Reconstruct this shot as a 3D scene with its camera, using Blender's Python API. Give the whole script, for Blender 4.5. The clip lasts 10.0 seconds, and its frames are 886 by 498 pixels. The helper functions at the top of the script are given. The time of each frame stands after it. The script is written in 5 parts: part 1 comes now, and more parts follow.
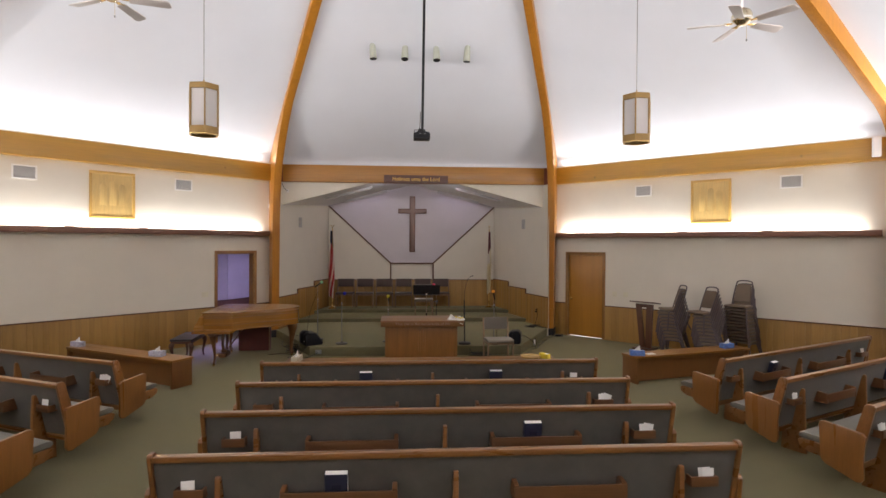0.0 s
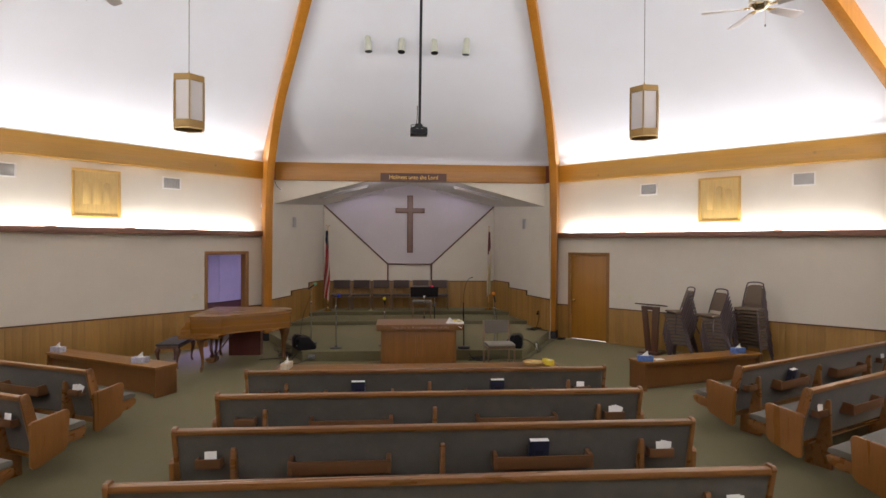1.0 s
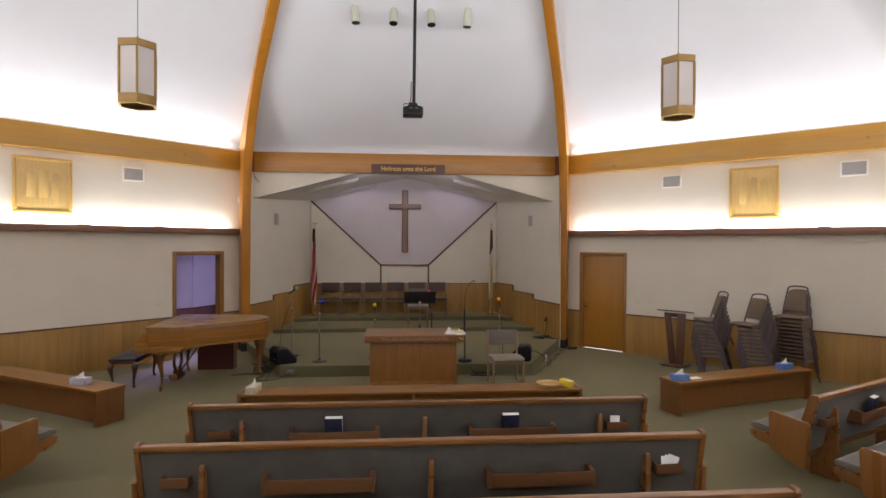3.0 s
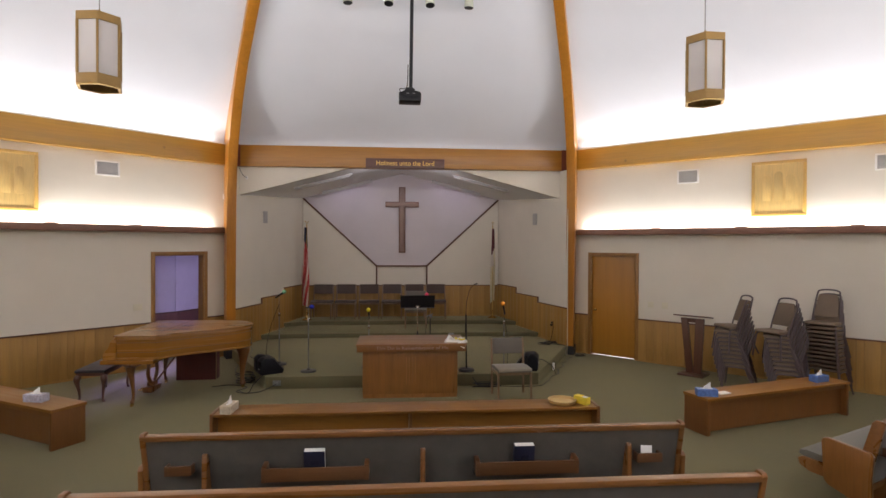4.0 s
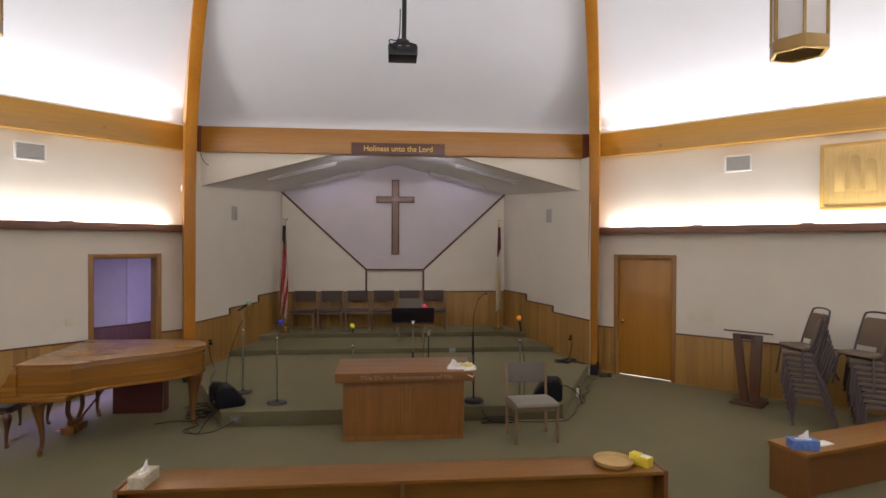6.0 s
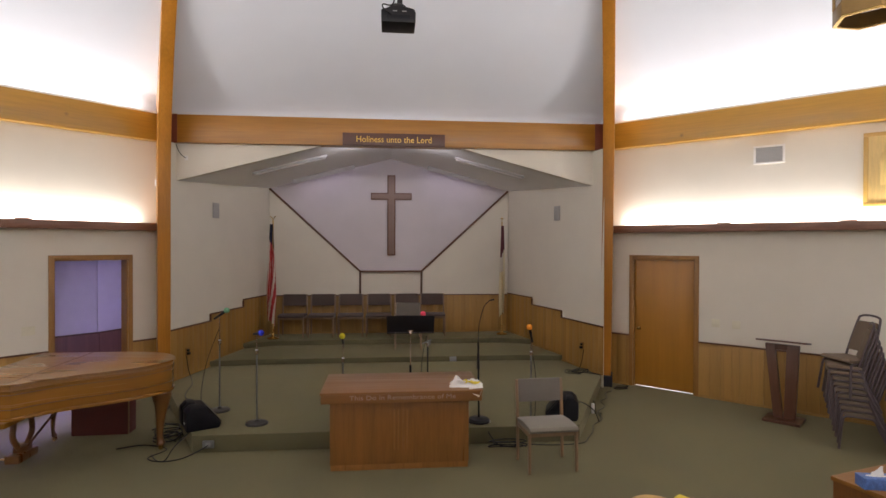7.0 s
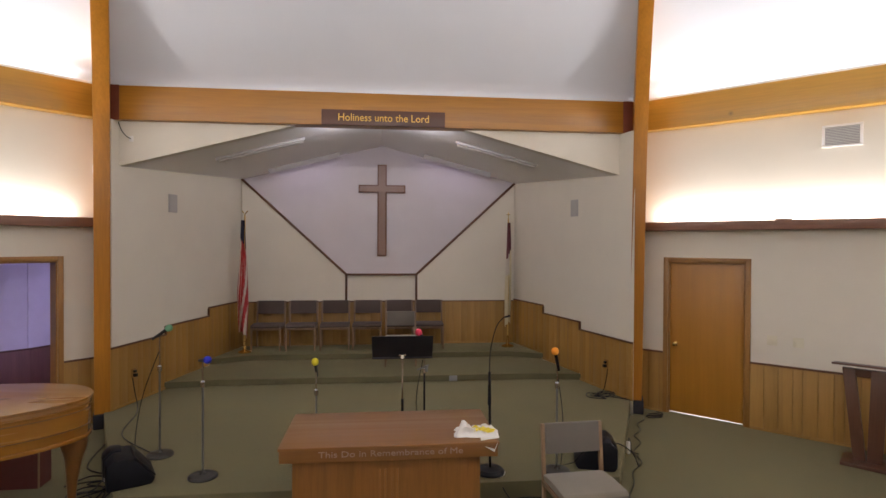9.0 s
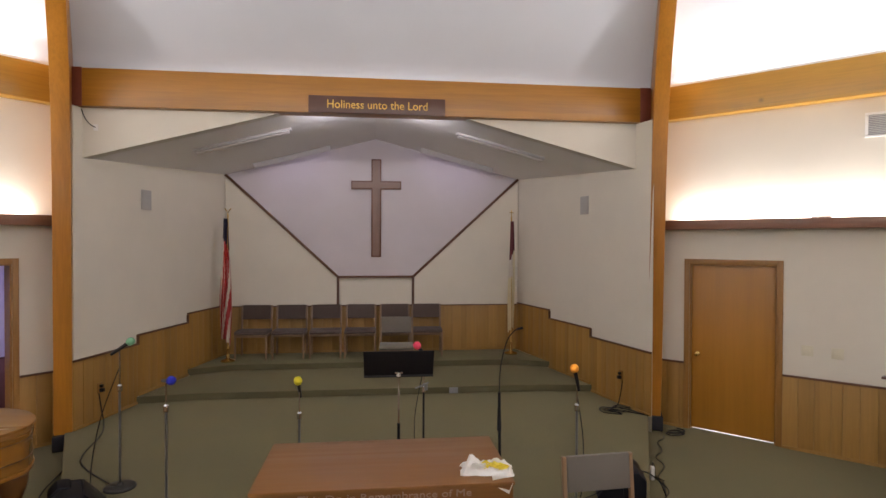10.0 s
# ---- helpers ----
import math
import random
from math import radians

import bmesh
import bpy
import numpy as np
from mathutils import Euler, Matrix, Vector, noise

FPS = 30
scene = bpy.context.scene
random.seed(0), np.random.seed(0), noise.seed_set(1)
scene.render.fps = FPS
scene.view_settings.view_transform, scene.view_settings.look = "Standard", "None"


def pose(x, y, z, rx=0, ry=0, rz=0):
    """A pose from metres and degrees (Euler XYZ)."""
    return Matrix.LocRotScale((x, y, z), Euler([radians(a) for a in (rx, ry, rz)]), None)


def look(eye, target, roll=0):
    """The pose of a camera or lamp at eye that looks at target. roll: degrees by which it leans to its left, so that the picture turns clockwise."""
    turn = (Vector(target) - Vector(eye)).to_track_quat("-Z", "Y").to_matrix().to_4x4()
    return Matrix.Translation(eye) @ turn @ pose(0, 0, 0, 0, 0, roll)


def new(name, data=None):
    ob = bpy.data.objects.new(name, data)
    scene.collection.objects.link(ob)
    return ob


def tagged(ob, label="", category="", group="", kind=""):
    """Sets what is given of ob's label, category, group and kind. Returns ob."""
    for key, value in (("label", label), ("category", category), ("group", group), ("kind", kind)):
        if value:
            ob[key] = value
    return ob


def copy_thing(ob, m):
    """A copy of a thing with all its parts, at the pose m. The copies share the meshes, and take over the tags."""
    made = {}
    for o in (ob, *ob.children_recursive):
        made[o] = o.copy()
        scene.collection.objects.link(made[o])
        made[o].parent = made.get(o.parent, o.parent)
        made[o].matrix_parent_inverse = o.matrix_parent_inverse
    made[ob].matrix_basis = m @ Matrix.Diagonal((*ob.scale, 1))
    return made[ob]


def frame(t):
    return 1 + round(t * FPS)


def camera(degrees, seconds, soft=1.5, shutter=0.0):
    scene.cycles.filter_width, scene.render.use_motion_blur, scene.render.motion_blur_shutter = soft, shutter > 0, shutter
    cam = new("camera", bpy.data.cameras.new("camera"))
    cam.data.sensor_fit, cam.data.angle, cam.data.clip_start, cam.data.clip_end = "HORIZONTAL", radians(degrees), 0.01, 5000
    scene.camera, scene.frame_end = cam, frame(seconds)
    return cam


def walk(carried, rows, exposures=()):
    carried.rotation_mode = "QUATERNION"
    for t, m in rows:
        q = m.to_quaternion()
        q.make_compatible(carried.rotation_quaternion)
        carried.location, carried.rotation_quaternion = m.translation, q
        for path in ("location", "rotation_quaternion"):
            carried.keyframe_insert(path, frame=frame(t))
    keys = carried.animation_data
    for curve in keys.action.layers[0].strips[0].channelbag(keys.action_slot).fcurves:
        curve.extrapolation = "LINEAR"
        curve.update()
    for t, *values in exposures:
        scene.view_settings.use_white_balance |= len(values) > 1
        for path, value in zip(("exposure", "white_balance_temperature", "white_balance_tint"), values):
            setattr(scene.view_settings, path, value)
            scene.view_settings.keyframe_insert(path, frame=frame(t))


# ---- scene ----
cam = camera(77.20, 10.0)
# seconds, x, y, z, yaw, pitch, roll
ROWS = [
    (0.0, -0.310, -13.399, 2.271, -4.24, -0.52, -0.30),
    (0.5, -0.280, -13.212, 2.262, -4.28, -0.45, -0.28),
    (1.0, -0.261, -12.960, 2.265, -4.33, -0.46, -0.26),
    (1.5, -0.239, -12.676, 2.257, -4.39, -0.46, -0.25),
    (2.0, -0.217, -12.355, 2.254, -4.44, -0.45, -0.23),
    (2.5, -0.192, -11.994, 2.256, -4.50, -0.48, -0.23),
    (4.0, -0.133, -10.862, 2.256, -4.77, -0.54, -0.23),
    (4.5, -0.114, -10.443, 2.245, -4.86, -0.49, -0.26),
    (5.0, -0.098, -10.001, 2.243, -4.99, -0.47, -0.26),
    (5.5, -0.079, -9.553, 2.246, -5.10, -0.45, -0.24),
    (7.0, -0.040, -8.301, 2.249, -5.54, -0.46, -0.15),
    (7.5, -0.014, -7.922, 2.247, -5.66, -0.46, -0.19),
    (8.0, 0.018, -7.564, 2.252, -5.71, -0.48, -0.24),
    (8.5, 0.036, -7.205, 2.261, -5.88, -0.55, -0.26),
    (9.0, 0.037, -6.862, 2.269, -6.10, -0.63, -0.26),
    (9.5, 0.042, -6.519, 2.281, -6.35, -0.71, -0.24),
    (10.0, 0.053, -6.185, 2.281, -6.58, -0.70, -0.23),
]
walk(cam, [(t, pose(x, y, z, 90 + pitch, roll, yaw)) for t, x, y, z, yaw, pitch, roll in ROWS], exposures=[(0, -0.04), (5, 0.0), (8, 0.10), (10, 0.25)])

# ---- light ----
WARM = (1.0, 0.96, 0.945)
LILAC = (0.74, 0.64, 1.0)
COVE_POWER, LEDGE_POWER = 120.0, 86.0
scene.view_settings.exposure = 0.0
world = bpy.data.worlds.new("world")
scene.world = world
world.use_nodes = True
world.node_tree.nodes["Background"].inputs[0].default_value = (0.5, 0.55, 0.7, 1)
world.node_tree.nodes["Background"].inputs[1].default_value = 0.15

# the octagon: apothem, centre, half a side
APO, YC = 8.33, -7.7
HALF = APO * math.tan(radians(22.5))
BEAM_LO, BEAM_HI = 3.79, 4.19
CEIL0, RISE, AX = 4.45, 0.665, 0.2  # the ceiling's foot on the walls, its slope, and how far its peak stands off
PEAK = CEIL0 + APO * RISE


def bay(k):
    """The frame of a wall: x along it to the right as one faces it, y outwards, from the middle of its foot; bay 0 is the front."""
    return pose(0, YC, 0, 0, 0, -45 * k) @ pose(0, APO, 0)


def strip_light(name, m, length, width, power, colour):
    lamp = bpy.data.lights.new(name, "AREA")
    lamp.shape, lamp.size, lamp.size_y = "RECTANGLE", length, width
    lamp.energy, lamp.color = power, colour
    ob = new(name, lamp)
    ob.matrix_world = m
    return ob


for k in (-3, -2, -1, 1, 2, 3, 4):
    # back bays' lamps are assumed, unseen, their coves strengthened to fill the front
    back = abs(k) > 2
    strip_light("cove_light", bay(k) @ pose(0, -0.07, BEAM_HI + 0.028, 284 if abs(k) == 1 else 272, 0, 0), 6.0, 0.02, COVE_POWER * (2.9 if back else 0.62 if abs(k) == 1 else 2.1), WARM)
    strip_light("ledge_light", bay(k) @ pose(0, -0.088, 2.515, 180, 0, 0), 6.0, 0.04, LEDGE_POWER * (0.3 if back else 1.0), WARM)

# ---- materials ----
def nodes_of(name, rough=0.6, metal=0.0):
    m = bpy.data.materials.new(name)
    m.use_nodes = True
    nt = m.node_tree
    b = nt.nodes["Principled BSDF"]
    b.inputs["Roughness"].default_value, b.inputs["Metallic"].default_value = rough, metal
    return m, nt, b


def coords(nt, scale, stretch=(1, 1, 1)):
    """Object coordinates shifted by each object's own chance number."""
    tc = nt.nodes.new("ShaderNodeTexCoord")
    info = nt.nodes.new("ShaderNodeObjectInfo")
    mul = nt.nodes.new("ShaderNodeMath")
    mul.operation = "MULTIPLY"
    mul.inputs[1].default_value = 37.0
    nt.links.new(info.outputs["Random"], mul.inputs[0])
    add = nt.nodes.new("ShaderNodeVectorMath")
    add.operation = "ADD"
    nt.links.new(tc.outputs["Object"], add.inputs[0])
    nt.links.new(mul.outputs[0], add.inputs[1])
    mp = nt.nodes.new("ShaderNodeMapping")
    mp.inputs["Scale"].default_value = tuple(scale * s for s in stretch)
    nt.links.new(add.outputs[0], mp.inputs["Vector"])
    return mp.outputs[0], info.outputs["Random"]


def noise_node(nt, vec, scale, detail=4.0, rough=0.6, distort=0.0):
    n = nt.nodes.new("ShaderNodeTexNoise")
    n.inputs["Scale"].default_value, n.inputs["Detail"].default_value = scale, detail
    n.inputs["Roughness"].default_value, n.inputs["Distortion"].default_value = rough, distort
    nt.links.new(vec, n.inputs["Vector"])
    return n.outputs["Fac"]


def ramp(nt, fac, stops):
    r = nt.nodes.new("ShaderNodeValToRGB")
    while len(r.color_ramp.elements) < len(stops):
        r.color_ramp.elements.new(0.5)
    for e, (p, c) in zip(r.color_ramp.elements, stops):
        e.position, e.color = p, (*c, 1)
    nt.links.new(fac, r.inputs[0])
    return r.outputs[0]


def mixed(nt, a, b, fac, mode="MIX"):
    m = nt.nodes.new("ShaderNodeMix")
    m.data_type, m.blend_type = "RGBA", mode
    if isinstance(fac, float):
        m.inputs["Factor"].default_value = fac
    else:
        nt.links.new(fac, m.inputs["Factor"])
    for sock, v in ((m.inputs["A"], a), (m.inputs["B"], b)):
        if isinstance(v, tuple):
            sock.default_value = (*v, 1)
        else:
            nt.links.new(v, sock)
    return m.outputs["Result"]


def bumped(nt, b, height, strength, dist):
    n = nt.nodes.new("ShaderNodeBump")
    n.inputs["Strength"].default_value, n.inputs["Distance"].default_value = strength, dist
    nt.links.new(height, n.inputs["Height"])
    nt.links.new(n.outputs[0], b.inputs["Normal"])


def scaled(c, k):
    return tuple(min(1, v * k) for v in c)


def wood(name, base, stretch=(0.06, 1, 1), rough=0.38, vary=0.35, grain=22.0, depth=0.0006, knots=False, coat=0.15, streak=0.34):
    """Varnished wood; stretch is small along the grain."""
    m, nt, b = nodes_of(name, rough)
    v, rnd = coords(nt, 1.0, stretch)
    fine = noise_node(nt, v, grain * 3, 5, 0.65, 0.4)
    broad = noise_node(nt, v, grain * 0.35, 3, 0.55, 1.2)
    c1 = ramp(nt, broad, [(0.3, scaled(base, 1 - vary)), (0.55, base), (0.75, scaled(base, 1 + vary * 0.6))])
    c2 = ramp(nt, fine, [(0.35, scaled(base, 0.65)), (0.6, scaled(base, 1.08))])
    c = mixed(nt, c1, c2, streak)
    tone = ramp(nt, rnd, [(0, (0.86, 0.84, 0.82)), (1, (1.1, 1.1, 1.1))])
    c = mixed(nt, c, tone, 1.0, "MULTIPLY")
    if knots:
        tc = nt.nodes.new("ShaderNodeTexCoord")
        vor = nt.nodes.new("ShaderNodeTexVoronoi")
        vor.inputs["Scale"].default_value = 1.6
        nt.links.new(tc.outputs["Object"], vor.inputs["Vector"])
        spot = ramp(nt, vor.outputs["Distance"], [(0.0, (1, 1, 1)), (0.06, (0, 0, 0))])
        c = mixed(nt, c, scaled(base, 0.35), spot)
    nt.links.new(c, b.inputs["Base Color"])
    rr = ramp(nt, broad, [(0.3, (rough * 0.8,) * 3), (0.7, (rough * 1.25,) * 3)])
    nt.links.new(rr, b.inputs["Roughness"])
    b.inputs["Coat Weight"].default_value = coat
    b.inputs["Coat Roughness"].default_value = 0.25
    bumped(nt, b, fine, 0.35, depth)
    return m


def plain(name, base, rough=0.6, metal=0.0, vary=0.12, scale=6.0, bump=0.2, grain=120.0, dist=0.0006, sheen=0.0):
    """A surface with broad blotches and a fine grain."""
    m, nt, b = nodes_of(name, rough, metal)
    v, rnd = coords(nt, 1.0)
    broad = noise_node(nt, v, scale, 3)
    fine = noise_node(nt, v, grain, 4, 0.7)
    c = ramp(nt, broad, [(0.3, scaled(base, 1 - vary)), (0.7, scaled(base, 1 + vary))])
    f = ramp(nt, fine, [(0.3, (1 - vary,) * 3), (0.7, (1 + vary * 0.5,) * 3)])
    nt.links.new(mixed(nt, c, f, 1.0, "MULTIPLY"), b.inputs["Base Color"])
    rr = ramp(nt, broad, [(0.3, (max(0.02, rough * 0.85),) * 3), (0.7, (min(1, rough * 1.15),) * 3)])
    nt.links.new(rr, b.inputs["Roughness"])
    if bump:
        bumped(nt, b, fine, bump, dist)
    b.inputs["Sheen Weight"].default_value = sheen
    return m


def glow(name, colour, strength):
    m, nt, b = nodes_of(name, 0.5)
    b.inputs["Base Color"].default_value = (0.8, 0.8, 0.8, 1)
    b.inputs["Emission Color"].default_value = (*colour, 1)
    b.inputs["Emission Strength"].default_value = strength
    return m


# front beam: redder than the side beams, and darkened partly for its weaker light
M_BEAM = wood("glulam", (0.41, 0.178, 0.016), (0.05, 1, 1), 0.36, 0.25, 14, knots=True)
M_BEAMSIDE = wood("glulam_side", (0.46, 0.235, 0.024), (0.05, 1, 1), 0.36, 0.16, 14, knots=True)
M_BEAMZ = wood("glulam_upright", (0.43, 0.175, 0.018), (1, 1, 0.05), 0.36, 0.2, 14, knots=True)
M_LEDGE = wood("stained_ledge", (0.20, 0.092, 0.055), (0.05, 1, 1), 0.4, 0.25)
M_DOOR = wood("oak_veneer", (0.37, 0.163, 0.017), (1, 1, 0.05), 0.36, 0.12, 9, streak=0.16)
M_CASING = wood("oak_casing", (0.30, 0.145, 0.032), (1, 1, 0.06), 0.4, 0.2)
M_PANEL = wood("panelling", (0.37, 0.205, 0.050), (1, 1, 0.05), 0.48, 0.18, 16, coat=0.05, streak=0.22)
M_TRIM = wood("brown_trim", (0.115, 0.045, 0.018), (0.1, 1, 1), 0.42, 0.2)
M_PEW = wood("pew_oak", (0.215, 0.088, 0.021), (0.06, 1, 1), 0.3, 0.25, coat=0.3)
M_PEWEND = wood("pew_end_oak", (0.235, 0.096, 0.021), (1, 1, 0.06), 0.32, 0.10, coat=0.3)
# darker than the bench tops; some shade of the upright faces is coloured in
M_BENCHEND = wood("bench_end_oak", (0.165, 0.064, 0.015), (1, 1, 0.06), 0.36, 0.14, coat=0.2)
M_BENCH = wood("bench_oak", (0.235, 0.099, 0.014), (0.06, 1, 1), 0.36, 0.13, coat=0.12)
M_TABLE = wood("table_oak", (0.24, 0.100, 0.022), (1, 1, 0.06), 0.34, 0.25, coat=0.3)
M_PIANOLEG = wood("piano_leg_walnut", (0.15, 0.060, 0.014), (1, 1, 0.06), 0.32, 0.1, coat=0.3)
M_PIANO = wood("piano_walnut", (0.27, 0.115, 0.015), (0.03, 0.03, 1), 0.24, 0.10, 26, depth=0.0001, coat=0.5, streak=0.10)
M_PIANOLID = wood("piano_lid_walnut", (0.27, 0.122, 0.022), (0.2, 1, 1), 0.3, 0.05, 9, depth=0.00005, coat=0.4, streak=0.06)
M_PODIUM = wood("podium_mahogany", (0.105, 0.042, 0.023), (1, 1, 0.06), 0.35, 0.25, coat=0.3)
M_CHAIRWOOD = wood("chair_oak", (0.23, 0.140, 0.075), (1, 1, 0.06), 0.4, 0.2)
M_CROSS = wood("cross_walnut", (0.13, 0.045, 0.02), (1, 1, 0.06), 0.35, 0.25)
M_CROSSFACE = plain("cross_face", (0.25, 0.165, 0.135), 0.5, 0.1, 0.06, 4, 0.05)
M_PLAQUE = wood("plaque_oak", (0.62, 0.38, 0.09), (1, 1, 0.08), 0.4, 0.15)
M_PLAQUEIN = wood("plaque_carving", (0.64, 0.44, 0.15), (1, 1, 0.08), 0.42, 0.12)
M_WALL = plain("wall_paint", (0.72, 0.670, 0.572), 0.85, 0, 0.03, 1.5, 0.25, 260, 0.0008)
M_CEIL = plain("ceiling_paint", (0.705, 0.727, 0.785), 0.9, 0, 0.025, 0.8, 0.3, 180, 0.001)
M_WHITE = plain("white_paint", (0.82, 0.80, 0.77), 0.6, 0, 0.03)
M_CARPET = plain("carpet", (0.112, 0.098, 0.046), 0.95, 0, 0.16, 1.3, 0.9, 420, 0.004, 0.22)
M_CARPET.node_tree.nodes["Principled BSDF"].inputs["Sheen Tint"].default_value = (0.85, 0.76, 0.42, 1)
M_FABRIC = plain("pew_fabric", (0.084, 0.074, 0.061), 0.9, 0, 0.2, 7, 0.6, 500, 0.001, 0.25)
M_CUSHION = plain("seat_fabric", (0.125, 0.117, 0.095), 0.9, 0, 0.12, 3, 0.6, 500, 0.001, 0.25)
M_TAUPE = plain("stack_chair_vinyl", (0.165, 0.118, 0.078), 0.7, 0, 0.1, 5, 0.3, 300, 0.0006)
M_BROWNMETAL = plain("bronze_frame", (0.098, 0.074, 0.078), 0.4, 0.3, 0.1)
M_BLACK = plain("black_plastic", (0.006, 0.006, 0.008), 0.42, 0, 0.1)
M_BLACK.node_tree.nodes["Principled BSDF"].inputs["Specular IOR Level"].default_value = 0.3
M_CLOTH = plain("black_cover", (0.006, 0.006, 0.009), 0.5, 0, 0.2, 5, 0.5, 300)
M_CLOTH.node_tree.nodes["Principled BSDF"].inputs["Specular IOR Level"].default_value = 0.2
M_CHROME = plain("chrome", (0.75, 0.75, 0.75), 0.2, 1.0, 0.04, 6, 0.05)
M_STAND = plain("stand_metal", (0.22, 0.22, 0.22), 0.4, 0.8, 0.08)
M_FANBRASS = plain("pale_brass", (0.62, 0.54, 0.38), 0.28, 1.0, 0.06)
M_DARKSTAND = plain("dark_iron", (0.05, 0.047, 0.043), 0.45, 0.5, 0.1)
M_BATTEN = plain("batten_enamel", (0.52, 0.50, 0.50), 0.6, 0, 0.03)
M_FANBLADE = plain("fan_blade", (0.60, 0.55, 0.54), 0.5, 0, 0.05)
# whiter copy of the ceiling colour, making up for light missing in the chancel
M_CHANCEL = plain("chancel_ceiling_lifted", (0.90, 0.88, 0.87), 0.9, 0, 0.02, 0.8, 0.3, 180, 0.001)
M_BRASS = plain("brass", (0.72, 0.50, 0.18), 0.25, 1.0, 0.06)
M_LANTERN = plain("lantern_brass", (0.25, 0.148, 0.04), 0.45, 0.3, 0.12)
M_FROST = plain("frosted_glass", (0.72, 0.69, 0.68), 0.35, 0, 0.03, 5, 0.1)
# light passes through the lantern panes
nt = M_FROST.node_tree
through_pane, blend = nt.nodes.new("ShaderNodeBsdfTranslucent"), nt.nodes.new("ShaderNodeMixShader")
through_pane.inputs["Color"].default_value = (0.80, 0.77, 0.74, 1)
blend.inputs[0].default_value = 0.45
nt.links.new(nt.nodes["Principled BSDF"].outputs[0], blend.inputs[1])
nt.links.new(through_pane.outputs[0], blend.inputs[2])
nt.links.new(blend.outputs[0], nt.nodes["Material Output"].inputs["Surface"])
M_VENT = plain("vent_metal", (0.62, 0.60, 0.58), 0.5, 0.1, 0.05)
M_VENTDARK = plain("vent_inside", (0.26, 0.26, 0.26), 0.8, 0, 0.05)
M_PAPER = plain("paper", (0.82, 0.81, 0.78), 0.8, 0, 0.03)
M_NAVY = plain("hymnal_cover", (0.010, 0.012, 0.036), 0.5, 0, 0.1)
M_TISSUEBLUE = plain("tissue_box_blue", (0.10, 0.19, 0.48), 0.5, 0, 0.3, 25)
M_TISSUEGREY = plain("tissue_box_grey", (0.46, 0.46, 0.56), 0.5, 0, 0.3, 25)
M_TISSUETAN = plain("tissue_box_tan", (0.55, 0.48, 0.36), 0.5, 0, 0.2, 25)
M_YELLOW = plain("yellow_card", (0.80, 0.64, 0.05), 0.6, 0, 0.1)
M_BASKET = plain("collection_plate_wood", (0.50, 0.33, 0.12), 0.5, 0, 0.15)
M_SIGN = wood("sign_walnut", (0.085, 0.028, 0.012), (0.06, 1, 1), 0.45, 0.2)
M_GOLD = plain("gold_leaf", (0.80, 0.47, 0.07), 0.45, 0.0, 0.08)
M_GRILLE = plain("grille_grey", (0.44, 0.42, 0.40), 0.6, 0, 0.05)
M_LETTER = plain("pale_lettering", (0.31, 0.21, 0.17), 0.5, 0, 0.06)
M_RED = plain("flag_red", (0.42, 0.03, 0.03), 0.8, 0, 0.1)
M_FLAGWHITE = plain("flag_white", (0.66, 0.60, 0.52), 0.8, 0, 0.06)
M_FLAGCREAM = plain("flag_cream", (0.72, 0.64, 0.42), 0.8, 0, 0.06)
M_MAROON = plain("flag_maroon", (0.12, 0.025, 0.03), 0.8, 0, 0.1)
M_FLAGBLUE = plain("flag_blue", (0.012, 0.013, 0.035), 0.8, 0, 0.1)
M_OAKEDGE = wood("pale_edge", (0.34, 0.22, 0.12), (1, 1, 0.06), 0.5)
M_DARKRED = plain("dark_red_box", (0.11, 0.024, 0.020), 0.6, 0, 0.12)
M_OUTLET = plain("ivory_plate", (0.70, 0.65, 0.50), 0.5, 0, 0.04)
# faint lilac of the hall's daylight mixed into its wall colour
M_LILACWALL = plain("hall_lilac_tint", (0.72, 0.70, 0.76), 0.85, 0, 0.03)
FOAM = {n: plain("foam_" + n, c, 0.9, 0, 0.1) for n, c in (
    ("green", (0.20, 0.46, 0.27)), ("blue", (0.02, 0.03, 0.45)), ("yellow", (0.75, 0.65, 0.03)),
    ("pink", (0.75, 0.06, 0.12)), ("orange", (0.85, 0.32, 0.03)))}
M_LILACTUBE = glow("lilac_tube", (0.80, 0.70, 1.0), 2.4)
M_TABLE_TOP = wood("table_top_oak", (0.20, 0.085, 0.021), (0.05, 1, 1), 0.36, 0.08, 18, depth=0.0001, coat=0.3, streak=0.2)
M_BAG = plain("white_plastic", (0.78, 0.76, 0.72), 0.4, 0, 0.05, 8, 0.2)
M_SEATPAD = plain("chair_seat_fabric", (0.175, 0.150, 0.112), 0.9, 0, 0.12, 3, 0.6, 500, 0.001, 0.2)
M_FABRIC2 = plain("chair_back_fabric", (0.145, 0.126, 0.105), 0.9, 0, 0.12, 3, 0.6, 500, 0.001, 0.2)
M_BLACKVINYL = plain("black_vinyl", (0.022, 0.018, 0.022), 0.4, 0, 0.1)
M_FOOTBLOCK = plain("dark_foot_block", (0.018, 0.017, 0.022), 0.6, 0.3, 0.2)
M_SPOT = plain("spotlight_enamel", (0.40, 0.41, 0.34), 0.6, 0, 0.05)
M_HANGER = plain("hanger_red", (0.17, 0.04, 0.02), 0.5, 0.2, 0.1)
M_ROWPAD = plain("brown_pad_fabric", (0.085, 0.058, 0.048), 0.9, 0, 0.12, 3, 0.6, 500, 0.001, 0.05)
